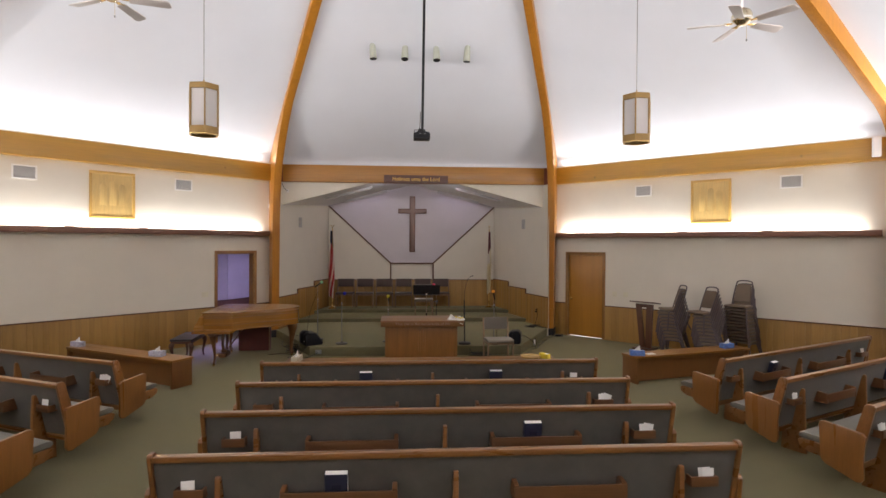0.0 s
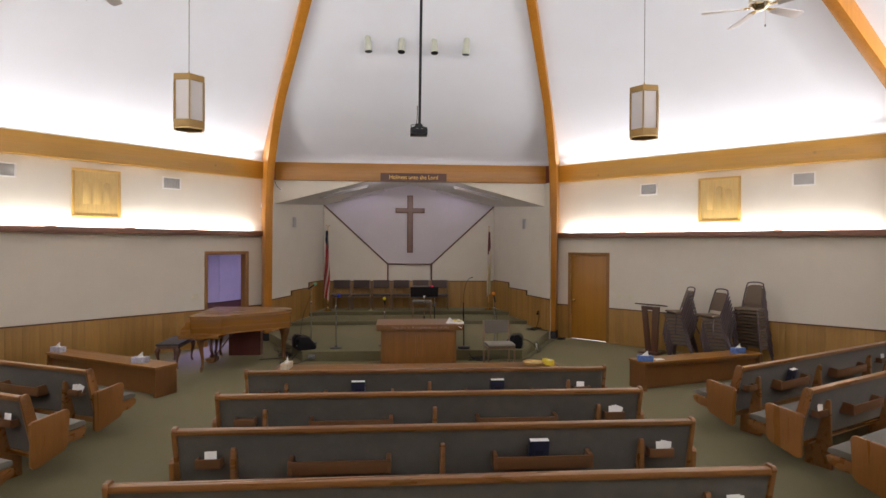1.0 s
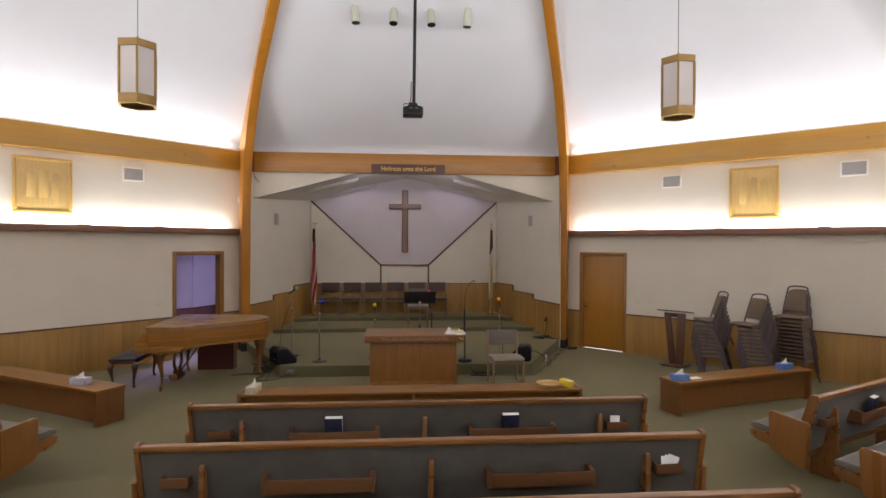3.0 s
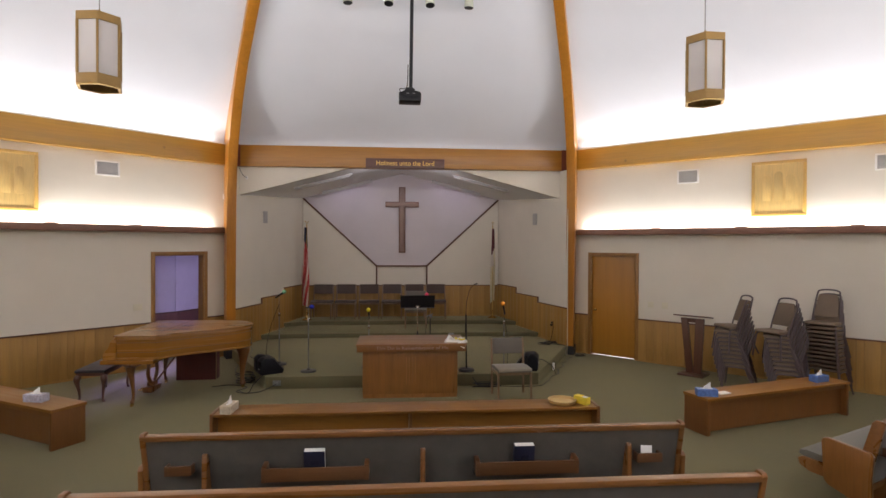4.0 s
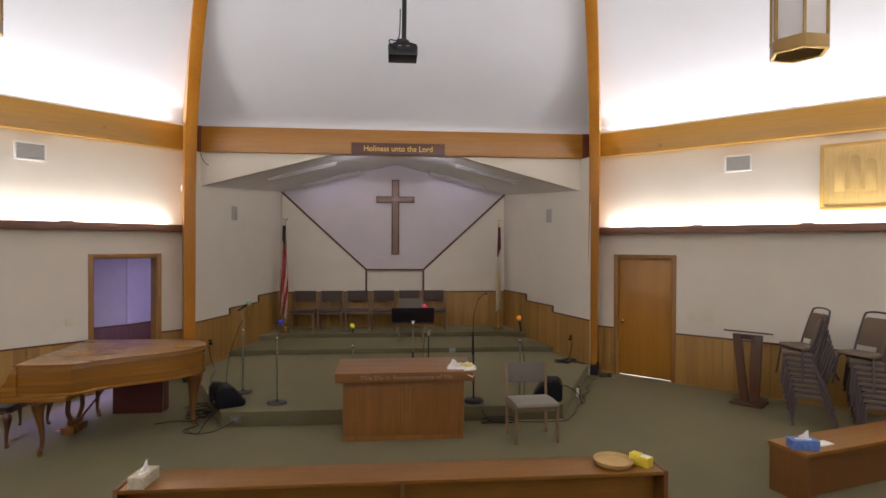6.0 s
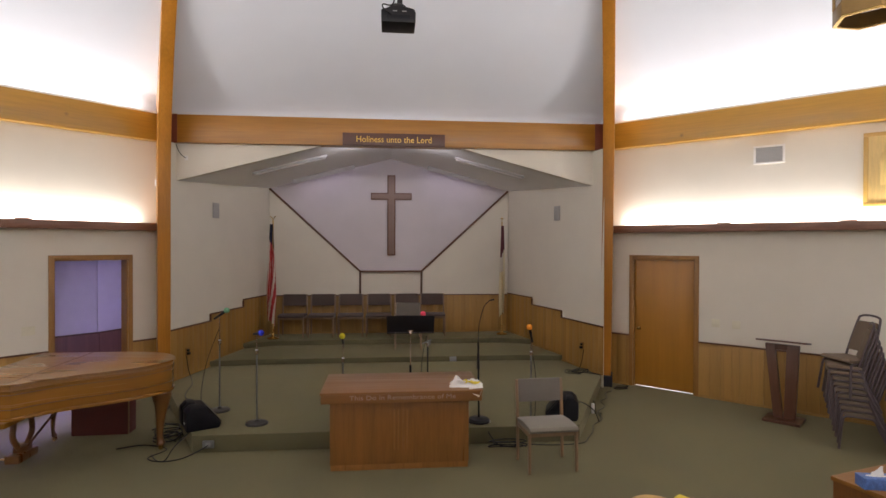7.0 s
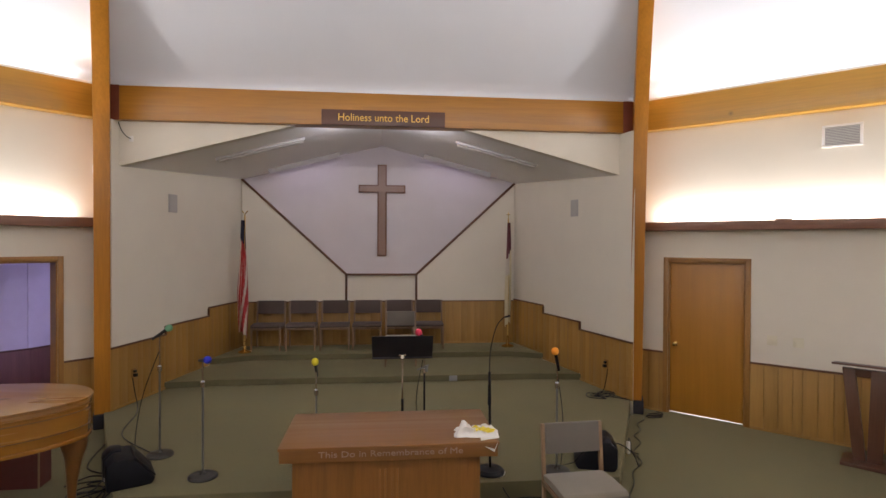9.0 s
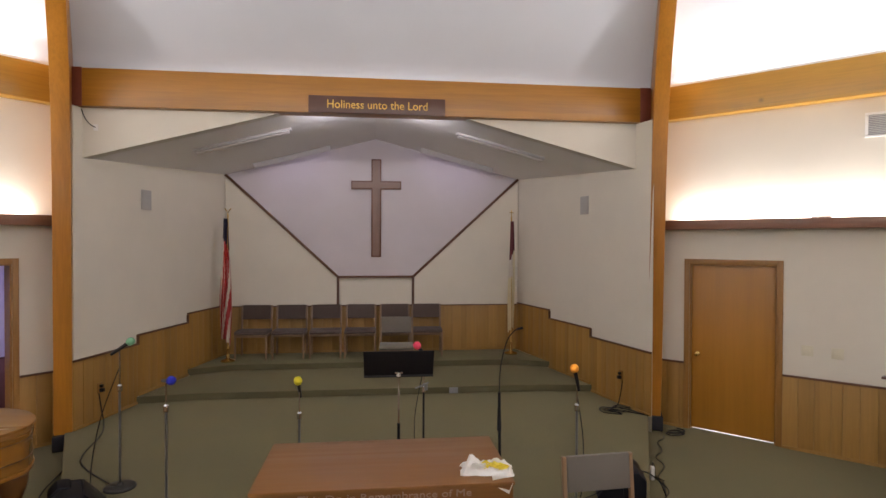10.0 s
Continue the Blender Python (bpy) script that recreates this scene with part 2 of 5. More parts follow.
# lavender tint: the lilac wash of light is partly put into this colour
M_LAVENDER = plain("lavender_tint", (0.62, 0.575, 0.60), 0.85, 0, 0.03, 1.5, 0.25, 260, 0.0008)
M_HALLPANEL = wood("hall_panelling", (0.21, 0.095, 0.07), (1, 1, 0.05), 0.48, 0.25, 16, coat=0.05)
M_RACK = wood("rack_wood", (0.135, 0.056, 0.019), (0.06, 1, 1), 0.4, 0.2)

# ---- shapes ----
def box(bm, lo, hi, m=None, bevel=0.0):
    """Adds a box between two corners; bevel rounds its edges."""
    c = [(a + b) / 2 for a, b in zip(lo, hi)]
    s = [abs(b - a) for a, b in zip(lo, hi)]
    mm = Matrix.Translation(c) @ Matrix.Diagonal((*s, 1))
    r = bmesh.ops.create_cube(bm, size=1, matrix=(m @ mm) if m else mm)
    if bevel:
        es = list({e for v in r["verts"] for e in v.link_edges})
        bmesh.ops.bevel(bm, geom=es, offset=bevel, segments=2, profile=0.6, affect="EDGES")
    return bm


def solid(lo, hi, bevel=0.0, m=None):
    return box(bmesh.new(), lo, hi, m, bevel)


def rod(bm, a, b, r0, r1=None, seg=12):
    """A round rod from a to b."""
    a, b = Vector(a), Vector(b)
    d = b - a
    m = Matrix.Translation((a + b) / 2) @ d.to_track_quat("Z", "Y").to_matrix().to_4x4()
    bmesh.ops.create_cone(bm, cap_ends=True, segments=seg, radius1=r0, radius2=r0 if r1 is None else r1, depth=d.length, matrix=m)
    return bm


def slab(outline, lo, hi, axis="z", bevel=0.0, m=None, bm=None):
    """A plate: an outline of (u, v) pushed from lo to hi along axis. x: (y, z); y: (x, z); z: (x, y)."""
    own = bmesh.new()
    put = {"x": lambda u, v, w: (w, u, v), "y": lambda u, v, w: (u, w, v), "z": lambda u, v, w: (u, v, w)}[axis]
    f = own.faces.new([own.verts.new(put(u, v, lo)) for u, v in outline])
    r = bmesh.ops.extrude_face_region(own, geom=[f])
    vs = [g for g in r["geom"] if isinstance(g, bmesh.types.BMVert)]
    step = {"x": Vector((hi - lo, 0, 0)), "y": Vector((0, hi - lo, 0)), "z": Vector((0, 0, hi - lo))}[axis]
    bmesh.ops.translate(own, verts=vs, vec=step)
    bmesh.ops.recalc_face_normals(own, faces=own.faces)
    if bevel:
        bmesh.ops.bevel(own, geom=[e for e in own.edges if e.calc_face_angle(0) > 0.5], offset=bevel, segments=2, profile=0.6, affect="EDGES")
    if m:
        bmesh.ops.transform(own, matrix=m, verts=own.verts)
    if bm is None:
        return own
    me = bpy.data.meshes.new("tmp")
    own.to_mesh(me)
    own.free()
    bm.from_mesh(me)
    bpy.data.meshes.remove(me)
    return bm


def lathe(profile, seg=20, m=None, bm=None):
    """Turned shape: profile of (radius, z)."""
    bm = bm or bmesh.new()
    m = m or Matrix()
    rings = [[bm.verts.new(m @ Vector((r * math.cos(2 * math.pi * i / seg), r * math.sin(2 * math.pi * i / seg), z))) for i in range(seg)] for r, z in profile]
    for a, b in zip(rings, rings[1:]):
        for i in range(seg):
            bm.faces.new((a[i], a[(i + 1) % seg], b[(i + 1) % seg], b[i]))
    if profile[0][0] > 1e-4:
        bm.faces.new(rings[0][::-1])
    if profile[-1][0] > 1e-4:
        bm.faces.new(rings[-1])
    bmesh.ops.recalc_face_normals(bm, faces=bm.faces)
    return bm


def sweep(points, r, seg=8, bm=None, radii=None, squash=1.0):
    """A tube along a polyline."""
    bm = bm or bmesh.new()
    ps = [Vector(p) for p in points]
    rings = []
    was, q = None, None
    for i, p in enumerate(ps):
        d = (ps[min(i + 1, len(ps) - 1)] - ps[max(i - 1, 0)]).normalized()
        q = was.rotation_difference(d) @ q if was else d.to_track_quat("Z", "Y")
        was = d
        rr = radii[i] if radii else r
        rings.append([bm.verts.new(p + q @ Vector((rr * math.cos(2 * math.pi * j / seg), squash * rr * math.sin(2 * math.pi * j / seg), 0))) for j in range(seg)])
    for a, b in zip(rings, rings[1:]):
        for j in range(seg):
            bm.faces.new((a[j], a[(j + 1) % seg], b[(j + 1) % seg], b[j]))
    bm.faces.new(rings[0][::-1])
    bm.faces.new(rings[-1])
    return bm


def smooth_path(points, n=6):
    """A smooth line through points."""
    ps = [Vector(p) for p in points]
    out = []
    for i in range(len(ps) - 1):
        p0, p1, p2, p3 = ps[max(i - 1, 0)], ps[i], ps[i + 1], ps[min(i + 2, len(ps) - 1)]
        for k in range(n):
            t = k / n
            out.append(0.5 * ((2 * p1) + (p2 - p0) * t + (2 * p0 - 5 * p1 + 4 * p2 - p3) * t * t + (3 * p1 - p0 - 3 * p2 + p3) * t ** 3))
    return out + [ps[-1]]


def mesh_of(name, bm, material):
    me = bpy.data.meshes.new(name)
    bm.to_mesh(me)
    bm.free()
    me.materials.append(material)
    me.shade_smooth()
    me.set_sharp_from_angle(angle=radians(34))
    return me


def part(name, bm, material, parent, label="", m=None):
    """One mesh under a thing or a part."""
    ob = new(name, mesh_of(name, bm, material))
    ob.parent = parent
    if m:
        ob.matrix_basis = m
    if label:
        ob["label"] = label
    return ob


def thing(name, m, label, category, group="", kind=""):
    """An empty at a thing's foot, which carries its parts."""
    ob = new(name)
    ob.empty_display_size = 0.1
    ob.matrix_basis = m
    return tagged(ob, label, category, group, kind)


def whole(name, bm, material, m, label, category, group="", kind=""):
    """A thing of one mesh."""
    ob = new(name, mesh_of(name, bm, material))
    ob.matrix_basis = m
    return tagged(ob, label, category, group, kind)


def writing(name, text, size, depth, material, parent, m, label=""):
    """Raised letters of Blender's own font, one mesh a letter, standing in the xz plane and centred."""
    cu = bpy.data.curves.new(name, "FONT")
    cu.body, cu.size, cu.extrude, cu.align_x, cu.align_y, cu.resolution_u = text, size, depth, "CENTER", "CENTER", 3
    tmp = new(name, cu)
    bpy.context.view_layer.update()
    me = bpy.data.meshes.new_from_object(tmp.evaluated_get(bpy.context.evaluated_depsgraph_get()))
    bpy.data.objects.remove(tmp)
    bpy.data.curves.remove(cu)
    me.transform(pose(0, 0, 0, 90, 0, 0))
    bm = bmesh.new()
    bm.from_mesh(me)
    bpy.data.meshes.remove(me)
    # islands that stand over one another are one letter
    left, groups = set(bm.faces), []
    while left:
        todo = [left.pop()]
        isle = list(todo)
        while todo:
            for v in todo.pop().verts:
                for f in v.link_faces:
                    if f in left:
                        left.remove(f)
                        todo.append(f)
                        isle.append(f)
        xs = [v.co.x for f in isle for v in f.verts]
        groups.append([min(xs), max(xs), isle])
    groups.sort(key=lambda n: (n[0], n[1]))
    letters = []
    for lo, hi, isle in groups:
        if letters and lo < letters[-1][1] - 0.25 * min(hi - lo, letters[-1][1] - letters[-1][0]):
            letters[-1][1] = max(hi, letters[-1][1])
            letters[-1][2] += isle
        else:
            letters.append([lo, hi, isle])
    for lo, hi, isle in letters:
        own = bmesh.new()
        keep = {}
        for f in isle:
            for v in f.verts:
                if v not in keep:
                    keep[v] = own.verts.new(v.co)
            own.faces.new([keep[v] for v in f.verts])
        part(name, own, material, parent, label, m)
    bm.free()

# ---- the hall's structure ----
octagon = [(APO / math.cos(radians(22.5)) * math.sin(radians(22.5 + 45 * k)), YC + APO / math.cos(radians(22.5)) * math.cos(radians(22.5 + 45 * k))) for k in range(8)]
SET = "structure"
whole("floor", slab([(x * 1.03, YC + (y - YC) * 1.03) for x, y in octagon], -0.15, 0.0), M_CARPET, Matrix(), "grey-green carpeted floor of an eight-sided hall", "floor", kind=SET)

# carpeted platform of the chancel, its two shallow steps behind
platform = thing("platform", Matrix(), "low grey-green carpeted platform with angled sides and two shallow steps", "platform", kind=SET)
LV = (0.19, 0.285, 0.38)
part("platform_floor", slab([(-2.14, -2.13), (2.14, -2.13), (3.40, 0.38), (3.26, 0.45), (2.45, 3.60), (-2.45, 3.60), (-3.26, 0.45), (-3.40, 0.38)], 0.0, LV[0], bevel=0.012), M_CARPET, platform)
part("step", slab([(-3.03, 1.30), (-2.3, 1.40), (2.3, 1.40), (3.03, 1.30), (2.45, 3.60), (-2.45, 3.60)], LV[0], LV[1], bevel=0.012), M_CARPET, platform)
part("step", slab([(-2.78, 2.40), (-2.2, 2.66), (2.2, 2.66), (2.78, 2.40), (2.45, 3.60), (-2.45, 3.60)], LV[1], LV[2], bevel=0.012), M_CARPET, platform)

# ceiling: eight sloping fields
FOOT = [(0.0, 4.16), (0.02, 4.27), (0.07, 4.35), (0.15, 4.43), (0.4, 4.63), (0.8, 4.935), (1.2, 5.225), (1.6, 5.503), (2.0, CEIL0 + RISE * 2.0)]
corner = [Vector((math.sin(radians(22.5 + 45 * k)), math.cos(radians(22.5 + 45 * k)))) / math.cos(radians(22.5)) for k in range(8)]
bm = bmesh.new()
rows = []
for lift in (0.0, 0.08):
    rows.append([[bm.verts.new((AX * d / APO + c.x * (APO - d + lift), YC + c.y * (APO - d + lift), z + lift)) for c in corner] for d, z in FOOT + [(APO - 0.02, PEAK)]])
for n, ring in enumerate(rows):
    for a, b in zip(ring, ring[1:]):
        for i in range(8):
            j = (i + 1) % 8
            vs = (a[i], a[j], b[j], b[i])
            bm.faces.new(vs if n == 0 else vs[::-1])
    bm.faces.new(ring[-1] if n == 0 else ring[-1][::-1])
for i in range(8):
    bm.faces.new((rows[0][0][(i + 1) % 8], rows[0][0][i], rows[1][0][i], rows[1][0][(i + 1) % 8]))
bmesh.ops.recalc_face_normals(bm, faces=bm.faces)
ceiling = whole("ceiling", bm, M_CEIL, Matrix(), "white eight-sided vaulted ceiling rising to a peak", "ceiling", kind=SET)

# walls; doors open in the two bays beside the chancel
DOOR = {1: (-2.95, -1.90), -1: (1.90, 2.95)}
CASE, DTOP = 0.06, 2.03
walls = {}
NAMES = {1: "wall_east", -1: "wall_west", 2: "wall_southeast", -2: "wall_southwest", 3: "wall_south_right", -3: "wall_south_left", 4: "wall_back"}
for k, nm in NAMES.items():
    bm = bmesh.new()
    h, z1 = HALF + 0.08, 4.17
    if k in DOOR:
        a, b = DOOR[k][0] + CASE, DOOR[k][1] - CASE
        box(bm, (-h, 0, 0), (a, 0.2, z1))
        box(bm, (b, 0, 0), (h, 0.2, z1))
        box(bm, (a, 0, DTOP), (b, 0.2, z1))
    else:
        box(bm, (-h, 0, 0), (h, 0.2, z1))
    walls[k] = whole(nm, bm, M_WALL, bay(k), "warm white painted wall", "wall", kind=SET)

# front bay: header under and wall over the cross beam
GABLE, SLOPE = 4.06, 0.262
xg = (GABLE - BEAM_LO) / SLOPE
bm = slab([(-xg, BEAM_LO), (-3.4, BEAM_LO), (-3.4, GABLE - SLOPE * 3.4)], 0.46, 0.60, "y")
slab([(xg, BEAM_LO), (3.4, BEAM_LO), (3.4, GABLE - SLOPE * 3.4)], 0.46, 0.60, "y", bm=bm)
box(bm, (-3.45, 0.46, BEAM_HI - 0.05), (3.45, 0.75, 4.17))
whole("wall_header", bm, M_WALL, Matrix(), "white header over the chancel opening", "wall", kind=SET)
beam_front = whole("beam", solid((-3.40, 0.36, BEAM_LO - 0.02), (3.40, 0.56, BEAM_HI), 0.008), M_BEAM, Matrix(), "honey-coloured laminated cross beam over the chancel", "beam", "beams of the hall", SET)
for k in (-3, -2, -1, 1, 2, 3, 4):
    ob = whole("beam", solid((-HALF + 0.12, -0.16, BEAM_LO), (HALF - 0.12, -0.002, BEAM_HI), 0.008), M_BEAMSIDE, bay(k), "honey-coloured laminated wall beam", "beam", "beams of the hall", SET)
    part("cove_lip", box(solid((-HALF + 0.12, -0.156, BEAM_HI + 0.0005), (HALF - 0.12, -0.146, BEAM_HI + 0.028)), (-HALF + 0.12, -0.1455, BEAM_HI + 0.0005), (HALF - 0.12, -0.006, BEAM_HI + 0.006)), M_WHITE, ob, "white painted lip of the light cove")

for s in (-1, 1):
    part("beam_hanger", solid((s * (3.25 if s > 0 else 3.20), 0.352, BEAM_LO - 0.024), (s * (3.385 if s > 0 else 3.34), 0.3595, BEAM_HI + 0.004), 0.002), M_HANGER, beam_front, "dark red metal hanger")

# arches: upright leg, bent knee and sloping rafter in one
def arch_mesh(low, knee, right=-0.086, left=0.086):
    """An arch with the given inner line at its knee, whose rafter hangs lower by so much."""
    inner = [(8.63, 0.0)] + [(p.x, p.y) for p in smooth_path([(r, z, 0) for r, z in knee], 4)]
    inner = [(r, z - low * max(0, min(1, (z - 3.9) / 1.1))) for r, z in inner] + [(0.3, 5.39 - low + (7.21 - 0.3) * 0.61)]
    hip = lambda r: CEIL0 + RISE * (APO - 0.9239 * r) + 0.05
    outer = [(0.3, hip(0.3)), (9.016, hip(9.016)), (9.03, 0.0)]
    return mesh_of("arch", slab(inner + outer, right, left, "y", 0.008), M_BEAMZ)


KNEE = ((8.53, 2.9), (8.45, 3.5), (8.31, 4.0), (8.04, 4.45), (7.66, 4.93), (7.21, 5.36))
arch_me, arch_right = arch_mesh(0.0, KNEE), arch_mesh(0.0, KNEE, -0.074, 0.094)
arch_side = arch_mesh(0.19, ((8.62, 3.45), (8.60, 3.9), (8.50, 4.30), (8.22, 4.70), (7.75, 5.05), (7.21, 5.39)))
for k in range(8):
    ob = new("arch", arch_side if k in (1, 6) else arch_right if k == 0 else arch_me)
    a = radians(22.5 + 45 * k + {0: 0.70, 7: -0.4, 1: 1.1, 6: -1.0}.get(k, 0))
    foot = Vector((9.016 * math.sin(a), 9.016 * math.cos(a)))
    way = (foot - Vector((0.0 if k == 0 else AX, 0))).normalized()
    ob.matrix_basis = pose(foot.x - 9.016 * way.x, YC + foot.y - 9.016 * way.y, 0, 0, 0, math.degrees(math.atan2(way.y, way.x))) @ pose(0, 0, 0, 0.6 if k == 0 else 0, 0, 0)
    tagged(ob, "honey-coloured laminated timber arch bent at the knee", "arch", "arches of the hall", SET)
    # dark block round each front arch's foot, its make unknown
    if k in (0, 7):
        part("shoe", solid((8.575, -0.098, 0.004), (9.03, 0.116 if k == 0 else 0.098, 0.175), 0.01), M_FOOTBLOCK, ob, "dark block at the arch's foot")

# chancel shell
CF, CB = Vector((3.25, 0.45, 0)), Vector((2.51, 3.53, 0))
chancel = {}
for s, nm in ((-1, "wall_chancel_left"), (1, "wall_chancel_right")):
    n = Vector((CB.y - CF.y, CF.x - CB.x, 0)).normalized() * 0.15
    a, b = CF + (CF - CB) * 0.04, CB + (CB - CF) * 0.02
    lip = CF + (CF - CB) * 0.10 if s > 0 else a  # the wall runs on to the arch
    quad = [(s * v.x, v.y) for v in (lip, b, b + n, a + n)]
    chancel[s] = whole(nm, slab(quad if s > 0 else quad[::-1], 0, 3.768), M_WALL, Matrix(), "white painted chancel side wall", "wall", kind=SET)
back = whole("wall_chancel_back", solid((-2.7, 3.53, 0), (2.7, 3.68, 4.3)), M_WALL, Matrix(), "white painted chancel back wall with a raised chevron", "wall", kind=SET)
for s in (-1, 1):
    part("raised_panel", slab([(s * 2.505, 1.19), (s * 2.505, 3.40), (s * 0.645, 1.68), (s * 0.645, 1.19)], 3.475, 3.529, "y"), M_WALL, back)
    v = Vector((s * 2.505, 0, 3.40)) - Vector((s * 0.645, 0, 1.68))
    ang = math.degrees(math.atan2(v.z, v.x))
    part("trim", solid((0, -0.075, -0.02), (v.length, -0.0, 0.02), 0.005), M_TRIM, back, "dark brown trim", pose(s * 0.645, 3.53, 1.68, 0, -ang, 0))
    part("trim", solid((-0.02, -0.075, 0), (0.02, 0, 0.49), 0.005), M_TRIM, back, "dark brown trim", pose(s * 0.645, 3.53, 1.19))
part("chevron", slab([(-2.5, 3.40), (-0.65, 1.69), (0.65, 1.69), (2.5, 3.40), (2.5, GABLE - SLOPE * 2.5), (0, GABLE), (-2.5, GABLE - SLOPE * 2.5)], 3.522, 3.5295, "y"), M_LAVENDER, back, "pale lavender field, coloured for the lilac wash of light")
part("trim", solid((-0.66, -0.075, -0.018), (0.66, 0, 0.018), 0.005), M_TRIM, back, "dark brown trim", pose(0, 3.53, 1.68))
bm = bmesh.new()
for s in (-1, 1):
    slab([(0, GABLE), (s * 3.6, GABLE - SLOPE * 3.6), (s * 3.6, GABLE - SLOPE * 3.6 + 0.1), (0, GABLE + 0.1)], 0.50, 3.68, "y", bm=bm)
whole("ceiling_chancel", bm, M_CHANCEL, Matrix(), "low white gabled ceiling over the chancel", "ceiling", kind=SET)

# valance ledges with lights behind them
for k in (-3, -2, -1, 1, 2, 3, 4):
    L = HALF - 0.16
    ledge = thing("ledge", bay(k), "dark brown wooden light valance along the wall", "ledge", "valances", SET)
    part("front_board", solid((-L, -0.135, 2.445), (L, -0.113, 2.56), 0.004), M_LEDGE, ledge)
    part("shelf", solid((-L, -0.112, 2.445), (L, -0.001, 2.465)), M_LEDGE, ledge)
    for x in (-0.95, 0.35, 1.6) if k == -1 else (-1.55, -0.1, 1.5):
        part("bracket", solid((x - 0.09, -0.128, 2.5605), (x + 0.09, -0.115, 2.578), 0.005), M_LEDGE, ledge)

# ---- doors, wainscots and fittings of the walls ----
def casing(a, b, wall, back=0.2):
    """The wooden lining and casing round an opening from a to b."""
    part("casing", solid((a - CASE, -0.018, 0), (a, 0.0, DTOP + CASE), 0.004), M_CASING, wall)
    part("casing", solid((b, -0.018, 0), (b + CASE, 0.0, DTOP + CASE), 0.004), M_CASING, wall)
    part("casing", solid((a, -0.018, DTOP), (b, 0.0, DTOP + CASE), 0.004), M_CASING, wall)
    part("jamb", solid((a, 0.0, 0), (a + 0.018, back, DTOP - 0.018)), M_CASING, wall)
    part("jamb", solid((b - 0.018, 0.0, 0), (b, back, DTOP - 0.018)), M_CASING, wall)
    part("jamb", solid((a, 0.0, DTOP - 0.018), (b, back, DTOP)), M_CASING, wall)


a, b = DOOR[1][0] + CASE, DOOR[1][1] - CASE
casing(a, b, walls[1])
door = thing("door_1", bay(1) @ pose((a + b) / 2, 0, 0), "closed plain honey-oak door with a brass knob", "door", kind=SET)
part("door_leaf", solid((a - (a + b) / 2 + 0.02, 0.03, 0.022), (b - (a + b) / 2 - 0.02, 0.07, DTOP - 0.02), 0.003), M_DOOR, door)
part("knob", lathe([(0.030, 0), (0.030, 0.006), (0.010, 0.010), (0.010, 0.035), (0.024, 0.042), (0.028, 0.055), (0.020, 0.066), (0.0, 0.068)], 16), M_BRASS, door, "round brass knob", pose(a - (a + b) / 2 + 0.09, 0.03, 0.93, 90, 0, 0))
a2, b2 = DOOR[-1][0] + CASE, DOOR[-1][1] - CASE
casing(a2, b2, walls[-1])

# daylit room behind the closed door, seen only as a bright gap at its foot
gap = strip_light("daylight_under_door", bay(1) @ pose((a + b) / 2, 0.45, 0.35, -60, 0, 0), 0.8, 0.1, 8.0, (0.9, 0.92, 1.0))
whole("floor_sideroom", solid((a + 0.002, 0.072, -0.1), (b - 0.002, 1.2, 0.003)), M_WHITE, bay(1), "pale floor beyond the closed door", "floor", kind=SET)

# side hall beyond the open doorway
hallm = bay(-1)
whole("floor_hall", solid((0.3, 0.1, -0.12), (4.2, 3.2, -0.004)), M_CARPET, hallm, "carpeted floor of a side hall", "floor", kind=SET)
whole("ceiling_hall", solid((0.3, 0.2, 2.45), (4.2, 3.2, 2.55)), M_CEIL, hallm, "white ceiling of a side hall", "ceiling", kind=SET)
hall_back = whole("wall_hall", solid((0.3, 1.36, 0), (2.98, 1.5, 2.5)), M_LILACWALL, hallm, "pale wall of a side hall with a dark wainscot", "wall", kind=SET)
part("wainscot_board", solid((0.3, 1.34, 0), (2.975, 1.359, 0.79), 0.003), M_HALLPANEL, hall_back)
part("wainscot_cap", solid((0.3, 1.325, 0.79), (2.972, 1.359, 0.812), 0.003), M_TRIM, hall_back)
hall_side = whole("wall_hall_angle", solid((-0.04, 0, 0), (1.25, 0.12, 2.5)), M_LILACWALL, hallm @ pose(2.98, 1.36, 0, 0, 0, 19), "pale angled wall of a side hall with a dark wainscot", "wall", kind=SET)
part("wainscot_board", solid((-0.02, -0.02, 0), (1.25, -0.001, 0.79), 0.003), M_HALLPANEL, hall_side)
part("wainscot_cap", solid((-0.02, -0.035, 0.79), (1.25, -0.001, 0.812), 0.003), M_TRIM, hall_side)
whole("wall_hall_left", solid((0.2, 0.2, 0), (0.3, 1.6, 2.5)), M_LILACWALL, hallm, "pale end wall of a side hall", "wall", kind=SET)
whole("wall_hall_far", solid((4.1, 0.2, 0), (4.2, 3.2, 2.5)), M_LILACWALL, hallm, "pale far wall of a side hall", "wall", kind=SET)
whole("wall_hall_end", solid((3.3, 3.1, 0), (4.2, 3.2, 2.5)), M_LILACWALL, hallm, "pale end wall of a side hall", "wall", kind=SET)
strip_light("hall_window_light", hallm @ pose(3.85, 0.45, 1.5, 90, 0, 35), 0.7, 1.2, 2.2, LILAC)
# daylight from a window in the hall, falling through the doorway on to the carpet
beam_light = strip_light("hall_daylight", hallm @ look((3.75, 1.10, 1.85), (1.75, -0.8, 0.0)), 0.5, 0.7, 13.0, (0.42, 0.35, 1.0))
beam_light.data.spread = radians(40)

# grooved wainscot of upright planks: shared meshes, one object a plank
PLANKS = {}


